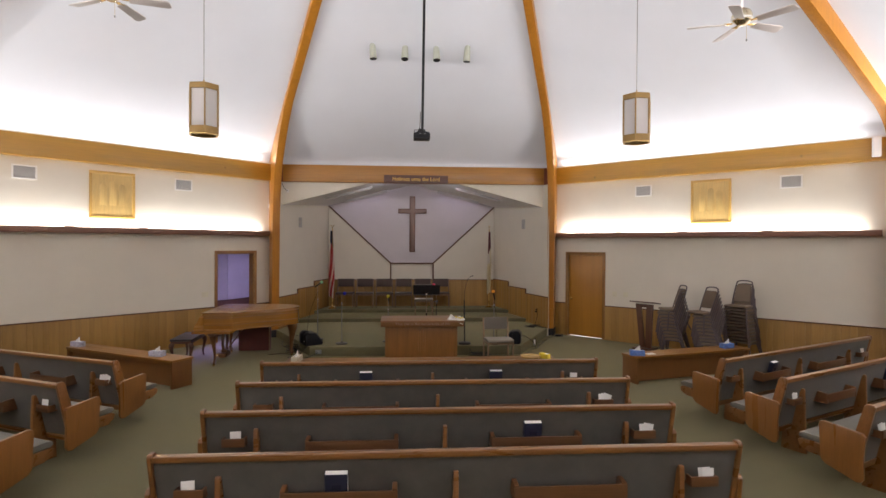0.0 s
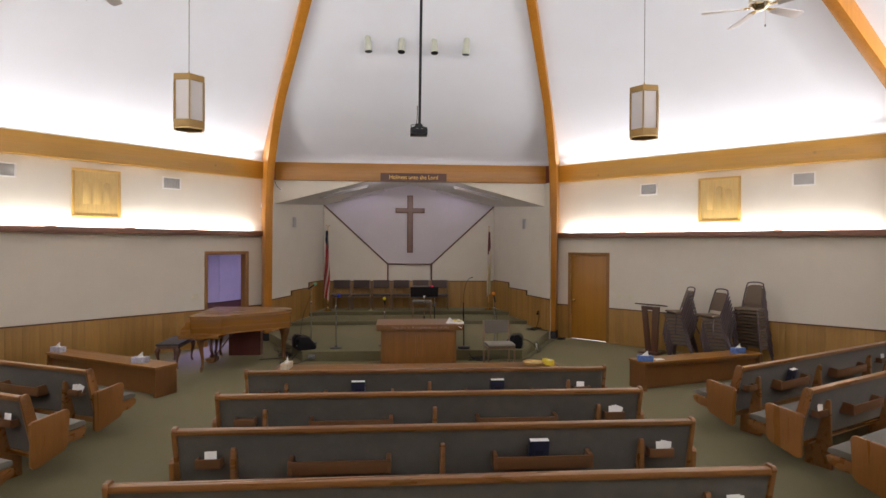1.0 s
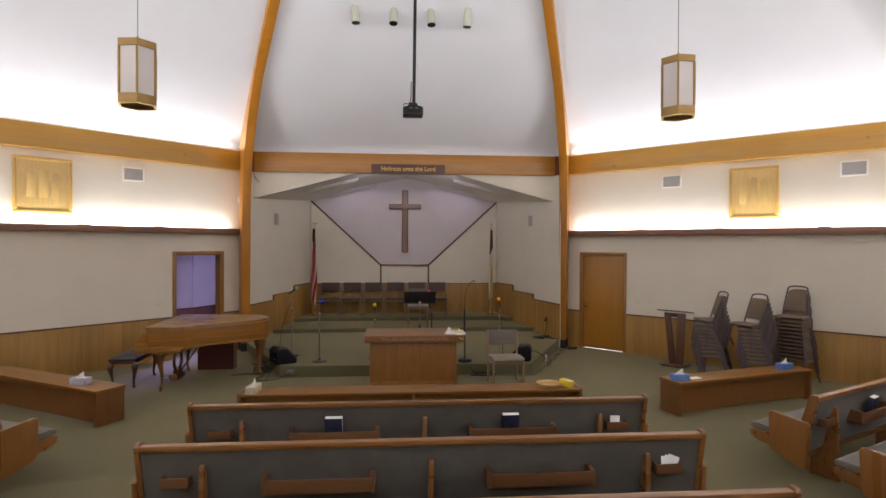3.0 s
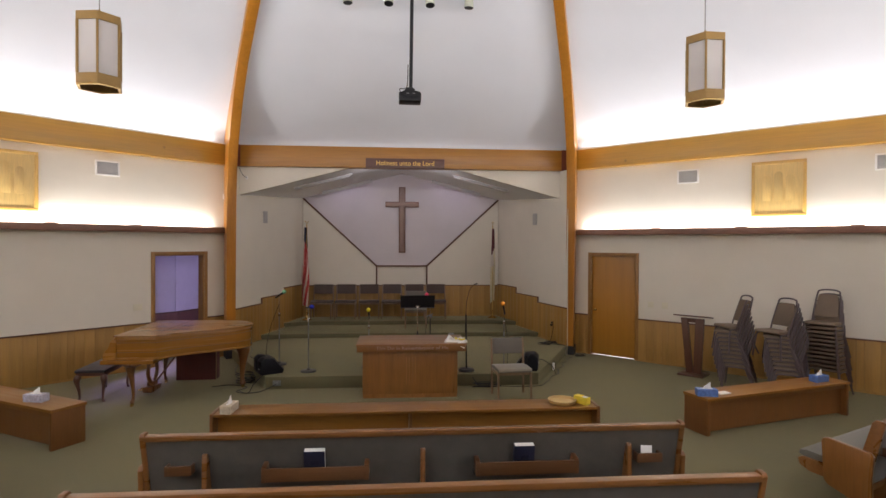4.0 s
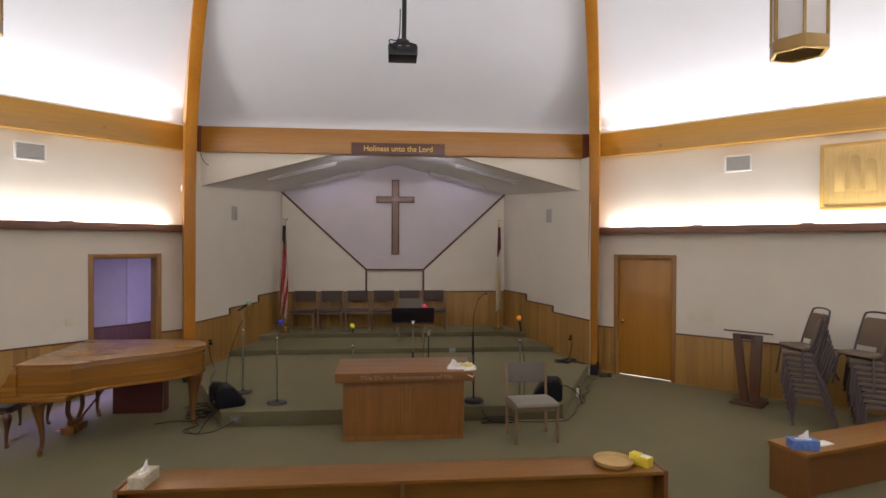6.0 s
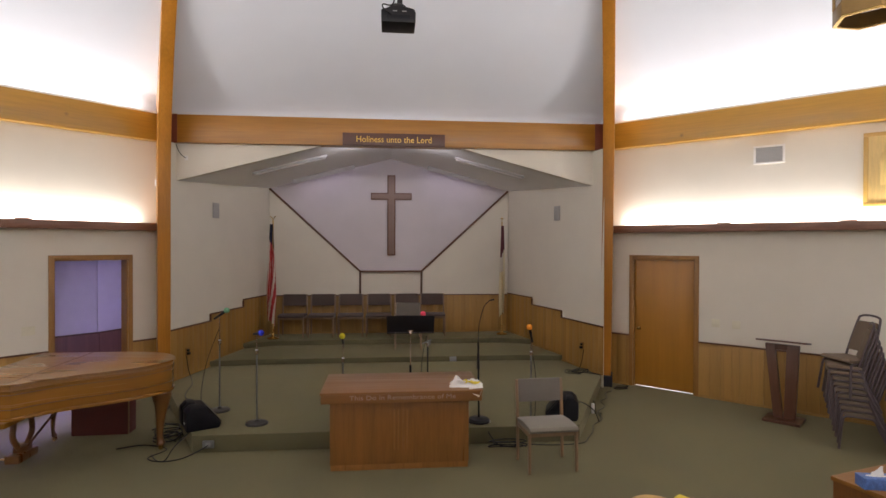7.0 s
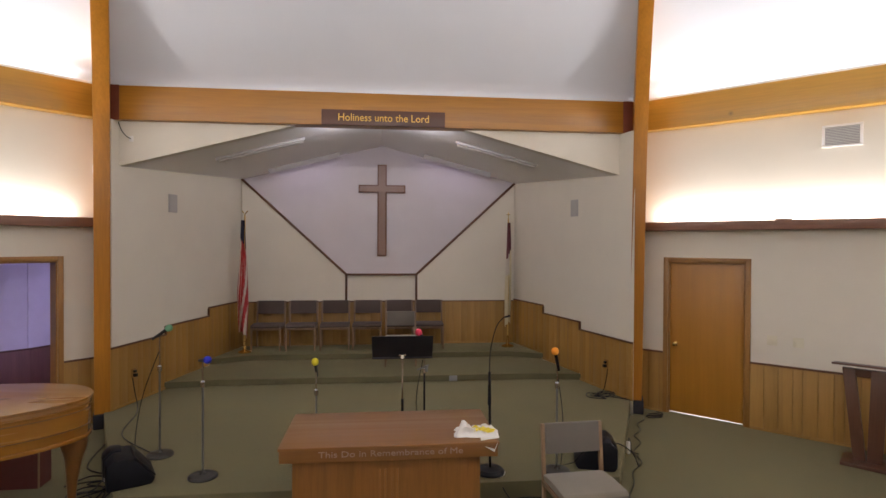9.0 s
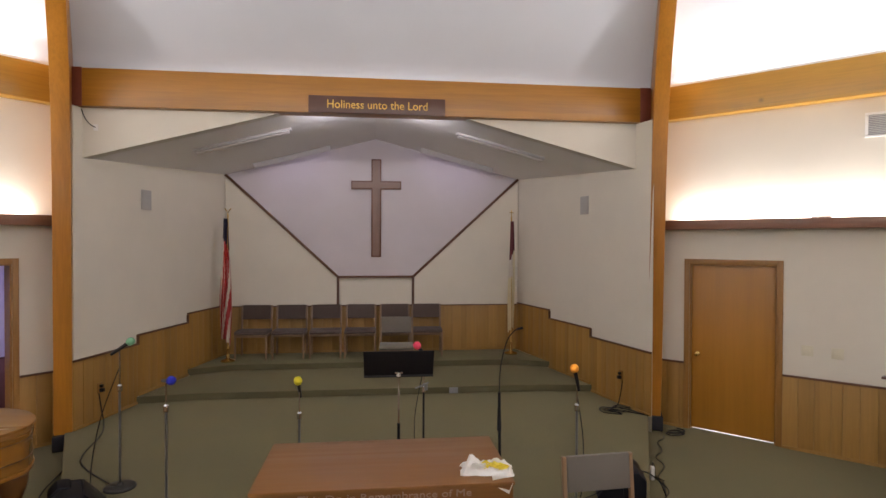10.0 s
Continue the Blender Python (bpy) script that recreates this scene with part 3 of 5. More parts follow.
def plank_mesh(w, h):
    key = (round(w, 3), round(h, 3))
    if key not in PLANKS:
        PLANKS[key] = mesh_of("plank", solid((0, -0.012, 0), (w - 0.003, -0.001, h), 0.004), M_PANEL)
    return PLANKS[key]


def wainscot(parent, m, x0, x1, z0, z1, rng):
    """Planks from x0 to x1 with a cap and a shoe; widths vary as in random-groove panelling."""
    bed = solid((x0, -0.004, z0), (x1, -0.0005, z1))
    part("groove_bed", bed, M_PANEL, parent, m=m)
    x = x0
    while x < x1 - 0.02:
        w = min(rng.choice((0.10, 0.15, 0.15, 0.20)), x1 - x)
        if x1 - x - w < 0.04:
            w = x1 - x
        ob = new("plank", plank_mesh(w, z1 - z0))
        ob.parent = parent
        ob.matrix_basis = m @ pose(x, -0.004, z0)
        x += w
    part("cap", solid((x0, -0.03, z1), (x1, -0.0005, z1 + 0.022), 0.004), M_TRIM, parent, m=m)
    part("shoe", solid((x0, -0.032, z0), (x1, -0.019, z0 + 0.03), 0.005), M_PANEL, parent, m=m)


rng = random.Random(5)
for k in (-1, 1):
    (d0, d1) = DOOR[k]
    wainscot(walls[k], Matrix(), -HALF + 0.05, d0, 0, 0.80, rng)
    wainscot(walls[k], Matrix(), d1, HALF - 0.05, 0, 0.80, rng)
dn = (CB - CF).normalized()
for s in (-1, 1):
    ang = math.degrees(math.atan2(dn.y, s * dn.x))
    org = Vector((s * CF.x, CF.y, 0))
    for y0, y1, zf, ztop in ((0.148 if s > 0 else 0.30, 1.34, LV[0], 0.945), (1.34, 2.42, LV[1], 1.06), (2.42, 3.53, LV[2], 1.195)):
        t0, t1 = (y0 - CF.y) / dn.y, (y1 - CF.y) / dn.y
        if s > 0:
            m = Matrix.Translation(org) @ pose(0, 0, 0, 0, 0, ang + 180)
            wainscot(chancel[s], m, -t1, -t0, zf, ztop, rng)
        else:
            m = Matrix.Translation(org) @ pose(0, 0, 0, 0, 0, ang)
            wainscot(chancel[s], m, t0, t1, zf, ztop, rng)
        xs = t1 if s < 0 else -t1
        if y1 < 3:
            part("cap", solid((xs - 0.012, -0.03, ztop), (xs + 0.012, -0.001, ztop + 0.13), 0.003), M_TRIM, chancel[s], m=m)
wainscot(back, pose(0, 3.53, 0), -2.5, 2.5, LV[2], 1.17, rng)

# vents high on the walls
vent = thing("wall_vent", bay(1) @ pose(-1.005, 0, 3.505), "pale metal air grille high on the wall", "vent", "wall vents")
part("backing", solid((-0.16, -0.004, -0.10), (0.16, -0.001, 0.10)), M_VENTDARK, vent)
for z in (-0.115, 0.115):
    part("frame", solid((-0.19, -0.016, z - 0.012), (0.19, -0.001, z + 0.012), 0.003), M_WHITE, vent)
for x in (-0.175, 0.175):
    part("frame", solid((x - 0.015, -0.016, -0.10), (x + 0.015, -0.001, 0.10), 0.003), M_WHITE, vent)
slat = mesh_of("slat", solid((-0.159, -0.006, -0.001), (0.159, 0.006, 0.001)), M_VENT)
for i in range(11):
    ob = new("slat", slat)
    ob.parent = vent
    ob.matrix_basis = pose(0, -0.010, -0.09 + 0.018 * i, 40, 0, 0)
for k, x in ((1, 1.885), (-1, -1.62), (-1, 1.20)):
    copy_thing(vent, bay(k) @ pose(x, 0, 3.52))

# carved plaques on the walls
for k, x0, x1 in ((1, 0.035, 0.83), (-1, -0.61, 0.215)):
    w, h = (x1 - x0) / 2, 0.46
    pl = thing("wall_plaque", bay(k) @ pose((x0 + x1) / 2, -0.004, 3.20), "honey oak carved wooden plaque with faint arched relief", "plaque", "wall plaques")
    part("board", solid((-w + 0.04, -0.02, -h + 0.04), (w - 0.04, -0.001, h - 0.04)), M_PLAQUEIN, pl)
    for z in (-h + 0.025, h - 0.025):
        part("frame", solid((-w, -0.030, z - 0.025), (w, -0.001, z + 0.025), 0.008), M_PLAQUE, pl)
    for x in (-w + 0.025, w - 0.025):
        part("frame", solid((x - 0.025, -0.030, -h + 0.05), (x + 0.025, -0.001, h - 0.05), 0.008), M_PLAQUE, pl)
    for i, (x, zt) in enumerate(((-0.17, 0.16), (0.0, 0.22), (0.17, 0.16))):
        arc = [(x - 0.06, -0.2), (x + 0.06, -0.2)] + [(x + 0.06 * math.cos(a), zt + 0.06 * math.sin(a)) for a in (j * math.pi / 8 for j in range(9))]
        part("relief", slab(arc, -0.026, -0.0205, "y", 0.002), M_PLAQUEIN, pl)

# switch plates
for k, x in ((1, -1.67), (1, -1.40), (-1, 1.68)):
    sp = thing("switch_plate", bay(k) @ pose(x, 0, 1.11), "ivory switch plate on the white wall", "switch", "switch plates")
    part("plate", solid((-0.075 if k < 0 else -0.055, -0.008, -0.058), (0.075 if k < 0 else 0.055, -0.001, 0.058), 0.004), M_OUTLET, sp)
    for x2 in (-0.024, 0.024):
        part("toggle", solid((x2 - 0.005, -0.016, -0.012), (x2 + 0.005, -0.0085, 0.012), 0.002), M_OUTLET, sp)

# white box at the knee of the next arch
whole("wall_speaker", solid((-0.06, -0.09, -0.17), (0.06, 0, 0.17), 0.01), M_WHITE, bay(1) @ pose(3.19, -0.28, 4.0, 0, 0, 20), "small white loudspeaker fixed beside an arch", "loudspeaker")

# loudspeakers set into the chancel walls
for s in (-1, 1):
    t = (1.52 - CF.y) / dn.y
    p = Vector((s * CF.x, CF.y, 0)) + Vector((s * dn.x, dn.y, 0)) * t
    rz = math.degrees(math.atan2(dn.y, s * dn.x)) + (180 if s > 0 else 0)
    sp = thing("flush_loudspeaker", pose(p.x, p.y, 2.82, 0, 0, rz), "pale grey flush loudspeaker grille in the chancel wall", "loudspeaker", "flush loudspeakers")
    part("frame", solid((-0.10, -0.010, -0.13), (0.10, -0.001, 0.13), 0.004), M_GRILLE, sp)
    part("grille", solid((-0.085, -0.016, -0.115), (0.085, -0.0105, 0.115), 0.003), M_GRILLE, sp)
    ot = (0.68 - CF.y) / dn.y
    p = Vector((s * CF.x, CF.y, 0)) + Vector((s * dn.x, dn.y, 0)) * ot
    sk = thing("socket", pose(p.x, p.y, 0.57, 0, 0, rz), "dark wall socket with black plugs in it", "socket", "wall sockets")
    part("plate", solid((-0.04, -0.028, -0.06), (0.04, -0.019, 0.06), 0.003), M_CASING, sk)
    part("plug", solid((-0.02, -0.075, -0.045), (0.02, -0.0285, -0.005), 0.006), M_BLACK, sk)
    part("plug", solid((-0.018, -0.060, 0.008), (0.018, -0.0285, 0.04), 0.006), M_BLACK, sk)

# cross on the chevron
cross = thing("wall_cross", pose(0.005, 3.53, 0), "tall dark walnut cross with a pale polished face on the wall", "cross")
out = [(-0.085, 2.02), (0.085, 2.02), (0.085, 3.19), (0.43, 3.19), (0.43, 3.335), (0.085, 3.335), (0.085, 3.71), (-0.085, 3.71), (-0.085, 3.335), (-0.43, 3.335), (-0.43, 3.19), (-0.085, 3.19)]
part("cross_body", slab(out, -0.055, -0.001, "y", 0.006), M_CROSS, cross)
e = 0.022
inn = [(-0.085 + e, 2.02 + e), (0.085 - e, 2.02 + e), (0.085 - e, 3.19 + e), (0.43 - e, 3.19 + e), (0.43 - e, 3.335 - e), (0.085 - e, 3.335 - e), (0.085 - e, 3.71 - e), (-0.085 + e, 3.71 - e), (-0.085 + e, 3.335 - e), (-0.43 + e, 3.335 - e), (-0.43 + e, 3.19 + e), (-0.085 + e, 3.19 + e)]
part("cross_face", slab(inn, -0.062, -0.0555, "y", 0.003), M_CROSSFACE, cross, "pale polished cross face")

# text board on the beam
sign = thing("beam_sign", pose(0.035, 0.358, 3.86), "dark walnut board with gold old-style letters on the beam", "sign")
part("board", solid((-0.79, -0.025, -0.09), (0.79, -0.001, 0.105), 0.004), M_SIGN, sign)
writing("letter", "Holiness unto the Lord", 0.135, 0.004, M_GOLD, sign, pose(0, -0.029, 0.005) @ Matrix.Diagonal((0.92, 1, 1, 1)), "gold raised letter")

# unseen lilac tube inferred behind the header, under the ridge of the chancel's ceiling
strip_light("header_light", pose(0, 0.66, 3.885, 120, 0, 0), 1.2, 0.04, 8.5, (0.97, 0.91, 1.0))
# two more unseen lamps, added to brighten the slopes where bounce falls short
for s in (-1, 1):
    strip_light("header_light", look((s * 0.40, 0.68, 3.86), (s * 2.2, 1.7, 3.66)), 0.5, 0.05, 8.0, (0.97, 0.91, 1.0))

# fluorescent battens under the chancel's ceiling
for s in (-1, 1):
    tilt = s * math.degrees(math.atan(SLOPE))
    for y, x0, x1, lit in ((1.30, 1.10, 2.32, False), (3.15, 0.75, 1.98, True)):
        xm = (x0 + x1) / 2
        fx = thing("ceiling_batten", pose(s * xm, y, GABLE - SLOPE * xm, 0, tilt, 0), "white fluorescent batten under the sloping ceiling", "ceiling light", "chancel battens")
        if lit:
            part("valance", solid((-0.63, -0.062, -0.084), (0.63, -0.052, -0.001), 0.003), M_BATTEN, fx)
            part("housing", solid((-0.62, -0.0515, -0.030), (0.62, 0.05, -0.001), 0.004), M_BATTEN, fx)
            for x in (-0.625, 0.625):
                part("valance_end", solid((x - 0.005, -0.0515, -0.080), (x + 0.005, 0.05, -0.001)), M_BATTEN, fx)
        else:
            part("housing", solid((-0.63, -0.05, -0.035), (0.63, 0.05, -0.001), 0.006), M_BATTEN, fx)
        for yy in (-0.028, 0.028):
            part("tube", rod(bmesh.new(), (-0.6, yy, -0.056 if lit else -0.052), (0.6, yy, -0.056 if lit else -0.052), 0.013), M_LILACTUBE if lit else M_FROST, fx)
        if not lit:
            part("pull_cord", sweep(smooth_path([(0.61 * s, 0, -0.04), (0.625 * s, 0.0, -0.10), (0.62 * s, 0, -0.15), (0.60 * s, 0, -0.20)], 3), 0.009), M_WHITE, fx, m=pose(0, 0, 0, 0, -tilt, 0))

# ---- pews and benches ----
def pew(m, W, racks, card_racks, fins, label, group):
    """A pew that faces +y; x runs along it, and its top rail's rear edge is at y = 0."""
    t = thing("pew", m, label, "pew", group)
    part("backrest", slab([(0.012, 0.815), (0.045, 0.815), (0.175, 0.40), (0.165, 0.30), (0.125, 0.30)], 0.02, W - 0.02, "x", 0.008), M_FABRIC, t, "grey-green upholstered back")
    part("top_rail", solid((0.0, -0.008, 0.808), (W, 0.062, 0.852), 0.012), M_PEW, t)
    part("lower_rail", slab([(0.118, 0.30), (0.165, 0.30), (0.178, 0.24), (0.133, 0.24)], 0.02, W - 0.02, "x"), M_PEW, t)
    part("seat_board", slab([(0.14, 0.365), (0.60, 0.403), (0.64, 0.38), (0.625, 0.325), (0.54, 0.285), (0.38, 0.275), (0.15, 0.315)], 0.012, W - 0.012, "x", 0.008), M_PEW, t)
    part("cushion", slab([(0.16, 0.385), (0.60, 0.405), (0.635, 0.42), (0.625, 0.455), (0.57, 0.465), (0.17, 0.44)], 0.015, W - 0.015, "x", 0.01), M_CUSHION, t, "pale upholstered seat cushion")
    end = [(0.055, 0.20), (0.075, 0.165), (0.11, 0.16), (0.37, 0.245), (0.405, 0.28), (0.425, 0.60), (0.415, 0.63), (0.38, 0.64), (0.07, 0.605), (0.045, 0.58), (0.06, 0.40)]
    post = [(-0.014, 0.845), (0.0, 0.868), (0.05, 0.872), (0.075, 0.845), (0.19, 0.42), (0.18, 0.30), (0.115, 0.30), (0.08, 0.42)]
    for x0 in (-0.042, W + 0.004):
        part("end_panel", slab(end, x0, x0 + 0.038, "x", 0.009), M_PEWEND, t)
    for x0 in (-0.003, W - 0.033):
        part("end_post", slab(post, x0, x0 + 0.036, "x", 0.009), M_PEW, t)
    for x in fins:
        part("fin", slab([(0.0, 0.685), (0.008, 0.705), (0.028, 0.707), (0.20, 0.36), (0.23, 0.30), (0.24, 0.0), (-0.03, 0.0), (-0.012, 0.30)], x - 0.019, x + 0.019, "x", 0.007), M_PEW, t)
    for a, b in racks:
        r = part("book_rack", solid((a, -0.058, 0.512), (b, -0.040, 0.610), 0.005), M_RACK, t)
        part("rack_shelf", solid((a + 0.03, -0.0395, 0.515), (b - 0.03, 0.07, 0.527)), M_RACK, r)
        for x in (a - 0.002, b - 0.038):
            part("rack_end", slab([(-0.062, 0.508), (0.085, 0.508), (0.044, 0.632), (-0.054, 0.622)], x, x + 0.036, "x", 0.008), M_RACK, r)
    for a, b in card_racks:
        r = part("card_rack", solid((a, -0.035, 0.567), (b, -0.018, 0.637), 0.004), M_RACK, t)
        part("rack_shelf", solid((a, -0.0175, 0.567), (b, 0.062, 0.579)), M_RACK, r)
        for x in (a, b - 0.014):
            part("rack_end", solid((x, -0.0175, 0.5795), (x + 0.014, 0.042, 0.634)), M_RACK, r)
    return t


LAB = "oak pew with a grey-green upholstered back and seat"
pew_c = pew(pose(-1.98, -6.69, 0), 4.10, ((0.87, 1.65), (2.445, 3.24)), ((0.18, 0.37), (3.71, 3.91)), (0.45, 2.05, 3.66), LAB, "pews of the hall")
ROWY = (-6.69, -7.665, -8.645, -9.615)
for y in ROWY[1:]:
    copy_thing(pew_c, pose(-1.98, y, 0))
W2 = 3.75
right = [pose(3.68, -6.82, 0, 0, 0, 25.5), pose(3.75, -7.82, 0, 0, 0, 25.5), pose(3.83, -8.83, 0, 0, 0, 25.5)]
c, s = math.cos(radians(24.5)), math.sin(radians(24.5))
left = [pose(x - W2 * c, y + W2 * s, 0, 0, 0, -24.5) for x, y in ((-3.70, -6.58), (-3.71, -7.63), (-3.72, -8.68))]
pew_r = pew(right[0], W2, ((0.72, 1.38), (2.05, 2.85)), ((0.10, 0.27), (3.35, 3.55)), (0.38, 1.75, 3.1), "slanting oak pew with grey-green upholstered back and seat", "pews of the hall")
for m in right[1:]:
    copy_thing(pew_r, m)
pew_l = pew(left[0], W2, ((0.9, 1.7), (2.37, 3.03)), ((0.2, 0.4), (3.48, 3.65)), (0.65, 2.0, 3.37), "slanting oak pew with grey-green upholstered back and seat", "pews of the hall")
for m in left[1:]:
    copy_thing(pew_l, m)


def hymnal(m, tilt=-12):
    t = thing("hymnal", m @ pose(0, 0, 0, -tilt, 0, 0), "navy blue hymnal standing in a pew rack", "book", "hymnals")
    part("cover", solid((-0.075, -0.027, 0), (0.075, -0.023, 0.212), 0.001), M_NAVY, t)
    part("cover", solid((-0.075, 0.023, 0), (0.075, 0.027, 0.212), 0.001), M_NAVY, t)
    part("spine", solid((-0.078, -0.027, 0), (-0.0752, 0.027, 0.212), 0.001), M_NAVY, t)
    part("page_block", solid((-0.074, -0.0225, 0.004), (0.073, 0.0225, 0.211)), M_PAPER, t)
    part("title_bar", solid((-0.03, -0.0285, 0.10), (0.03, -0.0272, 0.135)), M_FLAGBLUE, t)


for y, xs in ((ROWY[0], (-0.73, 0.84)), (ROWY[2], (0.83,)), (ROWY[3], (-0.74,))):
    for x in xs:
        hymnal(pose(x, y + 0.01, 0.5275))
hymnal(right[0] @ pose(1.02, 0.01, 0.5275, 0, 0, 6))
hymnal(right[1] @ pose(2.30, 0.01, 0.5275))


def cards(m, n, spread, seed):
    """Loose white cards standing in a card rack."""
    g = random.Random(seed)
    for i in range(n):
        bm = solid((-0.045, -0.001, 0), (0.045, 0.001, 0.110))
        whole("offering_card", bm, M_PAPER, m @ pose(0.02 * i * spread, -0.012 + 0.007 * i, 0.5795, -6 - 3 * i, g.uniform(-4, 4) + spread * 12 * i, 0), "white offering card standing in a pew rack", "card", "offering cards")


cards(pose(-1.715, ROWY[3], 0), 1, 0.2, 1)
cards(pose(1.86, ROWY[3], 0), 2, -0.5, 2)
cards(pose(-1.69, ROWY[2], 0), 1, 0.2, 3)
cards(pose(1.84, ROWY[2], 0), 2, 1.2, 4)
cards(pose(1.82, ROWY[1], 0), 3, 0.8, 5)
cards(pose(1.81, ROWY[0], 0.0), 1, 0, 6)
cards(right[0] @ pose(3.45, 0, 0), 2, 0.5, 7)
cards(right[1] @ pose(0.17, 0, 0), 2, 0.6, 8)
cards(right[2] @ pose(0.17, 0, 0), 2, -0.5, 9)
cards(left[0] @ pose(3.57, 0, 0), 3, 0.7, 10)
cards(left[1] @ pose(3.57, 0, 0), 1, 0.2, 11)


def altar_bench(m, L, D, label, divider):
    """A low plain bench; its rear foot at y = 0."""
    t = thing("altar_bench", m, label, "bench", "altar benches")
    if divider:
        for x in (0, L - 0.035):
            part("end_panel", solid((x, 0.0, 0), (x + 0.035, D, 0.480), 0.007), M_BENCHEND, t)
        part("top", solid((0.0355, 0.004, 0.442), (L - 0.0355, D, 0.472), 0.004), M_BENCH, t)
        part("back_panel", solid((0.0355, 0.17, 0.03), (L - 0.0355, 0.19, 0.4415)), M_BENCH, t)
        part("divider", solid((L / 2 - 0.016, 0.012, 0), (L / 2 + 0.016, 0.1695, 0.4415), 0.005), M_BENCHEND, t)
        return t
    part("top", solid((-0.012, -0.012, 0.415), (L + 0.012, D + 0.012, 0.45), 0.008), M_BENCH, t)
    for x in (0, L - 0.045):
        part("end_panel", solid((x, 0.0, 0), (x + 0.045, D, 0.4145), 0.006), M_BENCHEND, t)
    part("back_panel", solid((0.0455, 0.07, 0.03), (L - 0.0455, 0.09, 0.4145)), M_BENCHEND, t)
    part("rail", solid((0.0455, 0.02, 0.36), (L - 0.0455, 0.045, 0.4145), 0.004), M_BENCHEND, t)
    return t


altar_bench(pose(-2.06, -4.955, 0), 4.16, 0.36, "long low oak bench before the front pew", True)
bench_r = pose(3.513, -4.645, 0, 0, 0, 15.5)
altar_bench(bench_r, 2.42, 0.365, "low oak bench set at a slant with tissue boxes on it", False)
c, s = math.cos(radians(29)), math.sin(radians(29))
bench_l = pose(-3.828 - 2.60 * c, -4.585 + 2.60 * s, 0, 0, 0, -29)
altar_bench(bench_l, 2.60, 0.37, "low oak bench set at a slant with tissue boxes on it", False)


def tissue_box(m, material, label):
    t = thing("tissue_box", m, label, "tissue box", "tissue boxes")
    part("carton", solid((-0.115, -0.058, 0), (0.115, 0.058, 0.085), 0.003), material, t)
    part("opening", slab([(0.075 * math.cos(a), 0.022 * math.sin(a)) for a in (i * math.pi / 8 for i in range(16))], 0.0852, 0.0862), M_PAPER, t)
    bm = bmesh.new()
    g = random.Random(3)
    ring = []
    for j in range(5):
        z = 0.087 + 0.018 * j
        r = 0.045 * (1 - 0.2 * j)
        ring.append([bm.verts.new((r * math.cos(a) * (1 + g.uniform(-0.3, 0.3)) + 0.01 * j, 0.4 * r * math.sin(a) * (1 + g.uniform(-0.3, 0.3)), z + g.uniform(-0.006, 0.006))) for a in (i * math.pi / 6 for i in range(12))])
    for a, b in zip(ring, ring[1:]):
        for i in range(12):
            bm.faces.new((a[i], a[(i + 1) % 12], b[(i + 1) % 12], b[i]))
    bm.faces.new(ring[-1])
    part("tissue", bm, M_PAPER, t, "white paper tissue")


tissue_box(pose(3.572, -4.515, 0.45, 0, 0, -12), M_TISSUEBLUE, "blue patterned tissue box on a low bench")
tissue_box(pose(5.46, -3.95, 0.45, 0, 0, 17), M_TISSUEBLUE, "blue patterned tissue box on a low bench")
tissue_box(pose(-5.95, -3.27, 0.45, 0, 0, -25), M_TISSUEGREY, "grey-blue tissue box on a low bench")
tissue_box(pose(-4.21, -4.21, 0.45, 0, 0, -10), M_TISSUEGREY, "grey-blue tissue box on a low bench")
tissue_box(pose(-1.895, -4.83, 0.472, 0, 0, 85), M_TISSUETAN, "cream tissue box on the front bench")
whole("notepad", solid((-0.08, -0.05, 0), (0.08, 0.05, 0.012), 0.002), M_PAPER, pose(3.83, -4.43, 0.45, 0, 0, 15), "small pale notepad lying on a low bench", "notepad")
plate = thing("collection_plate", pose(1.725, -4.775, 0.472), "round pale wooden collection plate on the front bench", "plate")
part("bowl", lathe([(0.10, 0.0), (0.145, 0.012), (0.16, 0.045), (0.152, 0.047), (0.135, 0.022), (0.0, 0.014)], 28), M_BASKET, plate)
yb = thing("yellow_box", pose(1.945, -4.805, 0.472, 0, 0, -55), "small yellow card box on the front bench", "box")
part("carton", solid((-0.085, -0.04, 0), (0.085, 0.04, 0.08), 0.006), M_YELLOW, yb)
part("flap", solid((-0.085, -0.04, 0.0805), (0.0, 0.04, 0.084), 0.001), M_YELLOW, yb)
part("label", solid((0.01, -0.03, 0.0805), (0.07, 0.03, 0.0815)), M_PAPER, yb, "white paper label")

# ---- the table, chairs and piano before the chancel ----
table = thing("communion_table", pose(0.10, -2.43, 0), "reddish oak communion table with carved words on its apron", "table")
part("tabletop", solid((-0.81, -0.41, 0.777), (0.795, 0.41, 0.80), 0.006), M_TABLE_TOP, table)
part("apron", solid((-0.80, -0.403, 0.69), (0.785, 0.395, 0.7765), 0.004), M_TABLE_TOP, table)
part("side_panel", solid((-0.72, -0.30, 0.06), (-0.695, 0.30, 0.6895)), M_TABLE, table)
part("side_panel", solid((0.64, -0.30, 0.06), (0.665, 0.30, 0.6895)), M_TABLE, table)
part("front_panel", solid((-0.72, -0.325, 0.06), (0.665, -0.3005, 0.6895), 0.004), M_TABLE, table)
part("back_panel", solid((-0.695, 0.27, 0.06), (0.64, 0.295, 0.6895)), M_TABLE, table)
part("plinth", solid((-0.715, -0.318, 0), (0.66, 0.30, 0.0595), 0.004), M_TABLE, table)
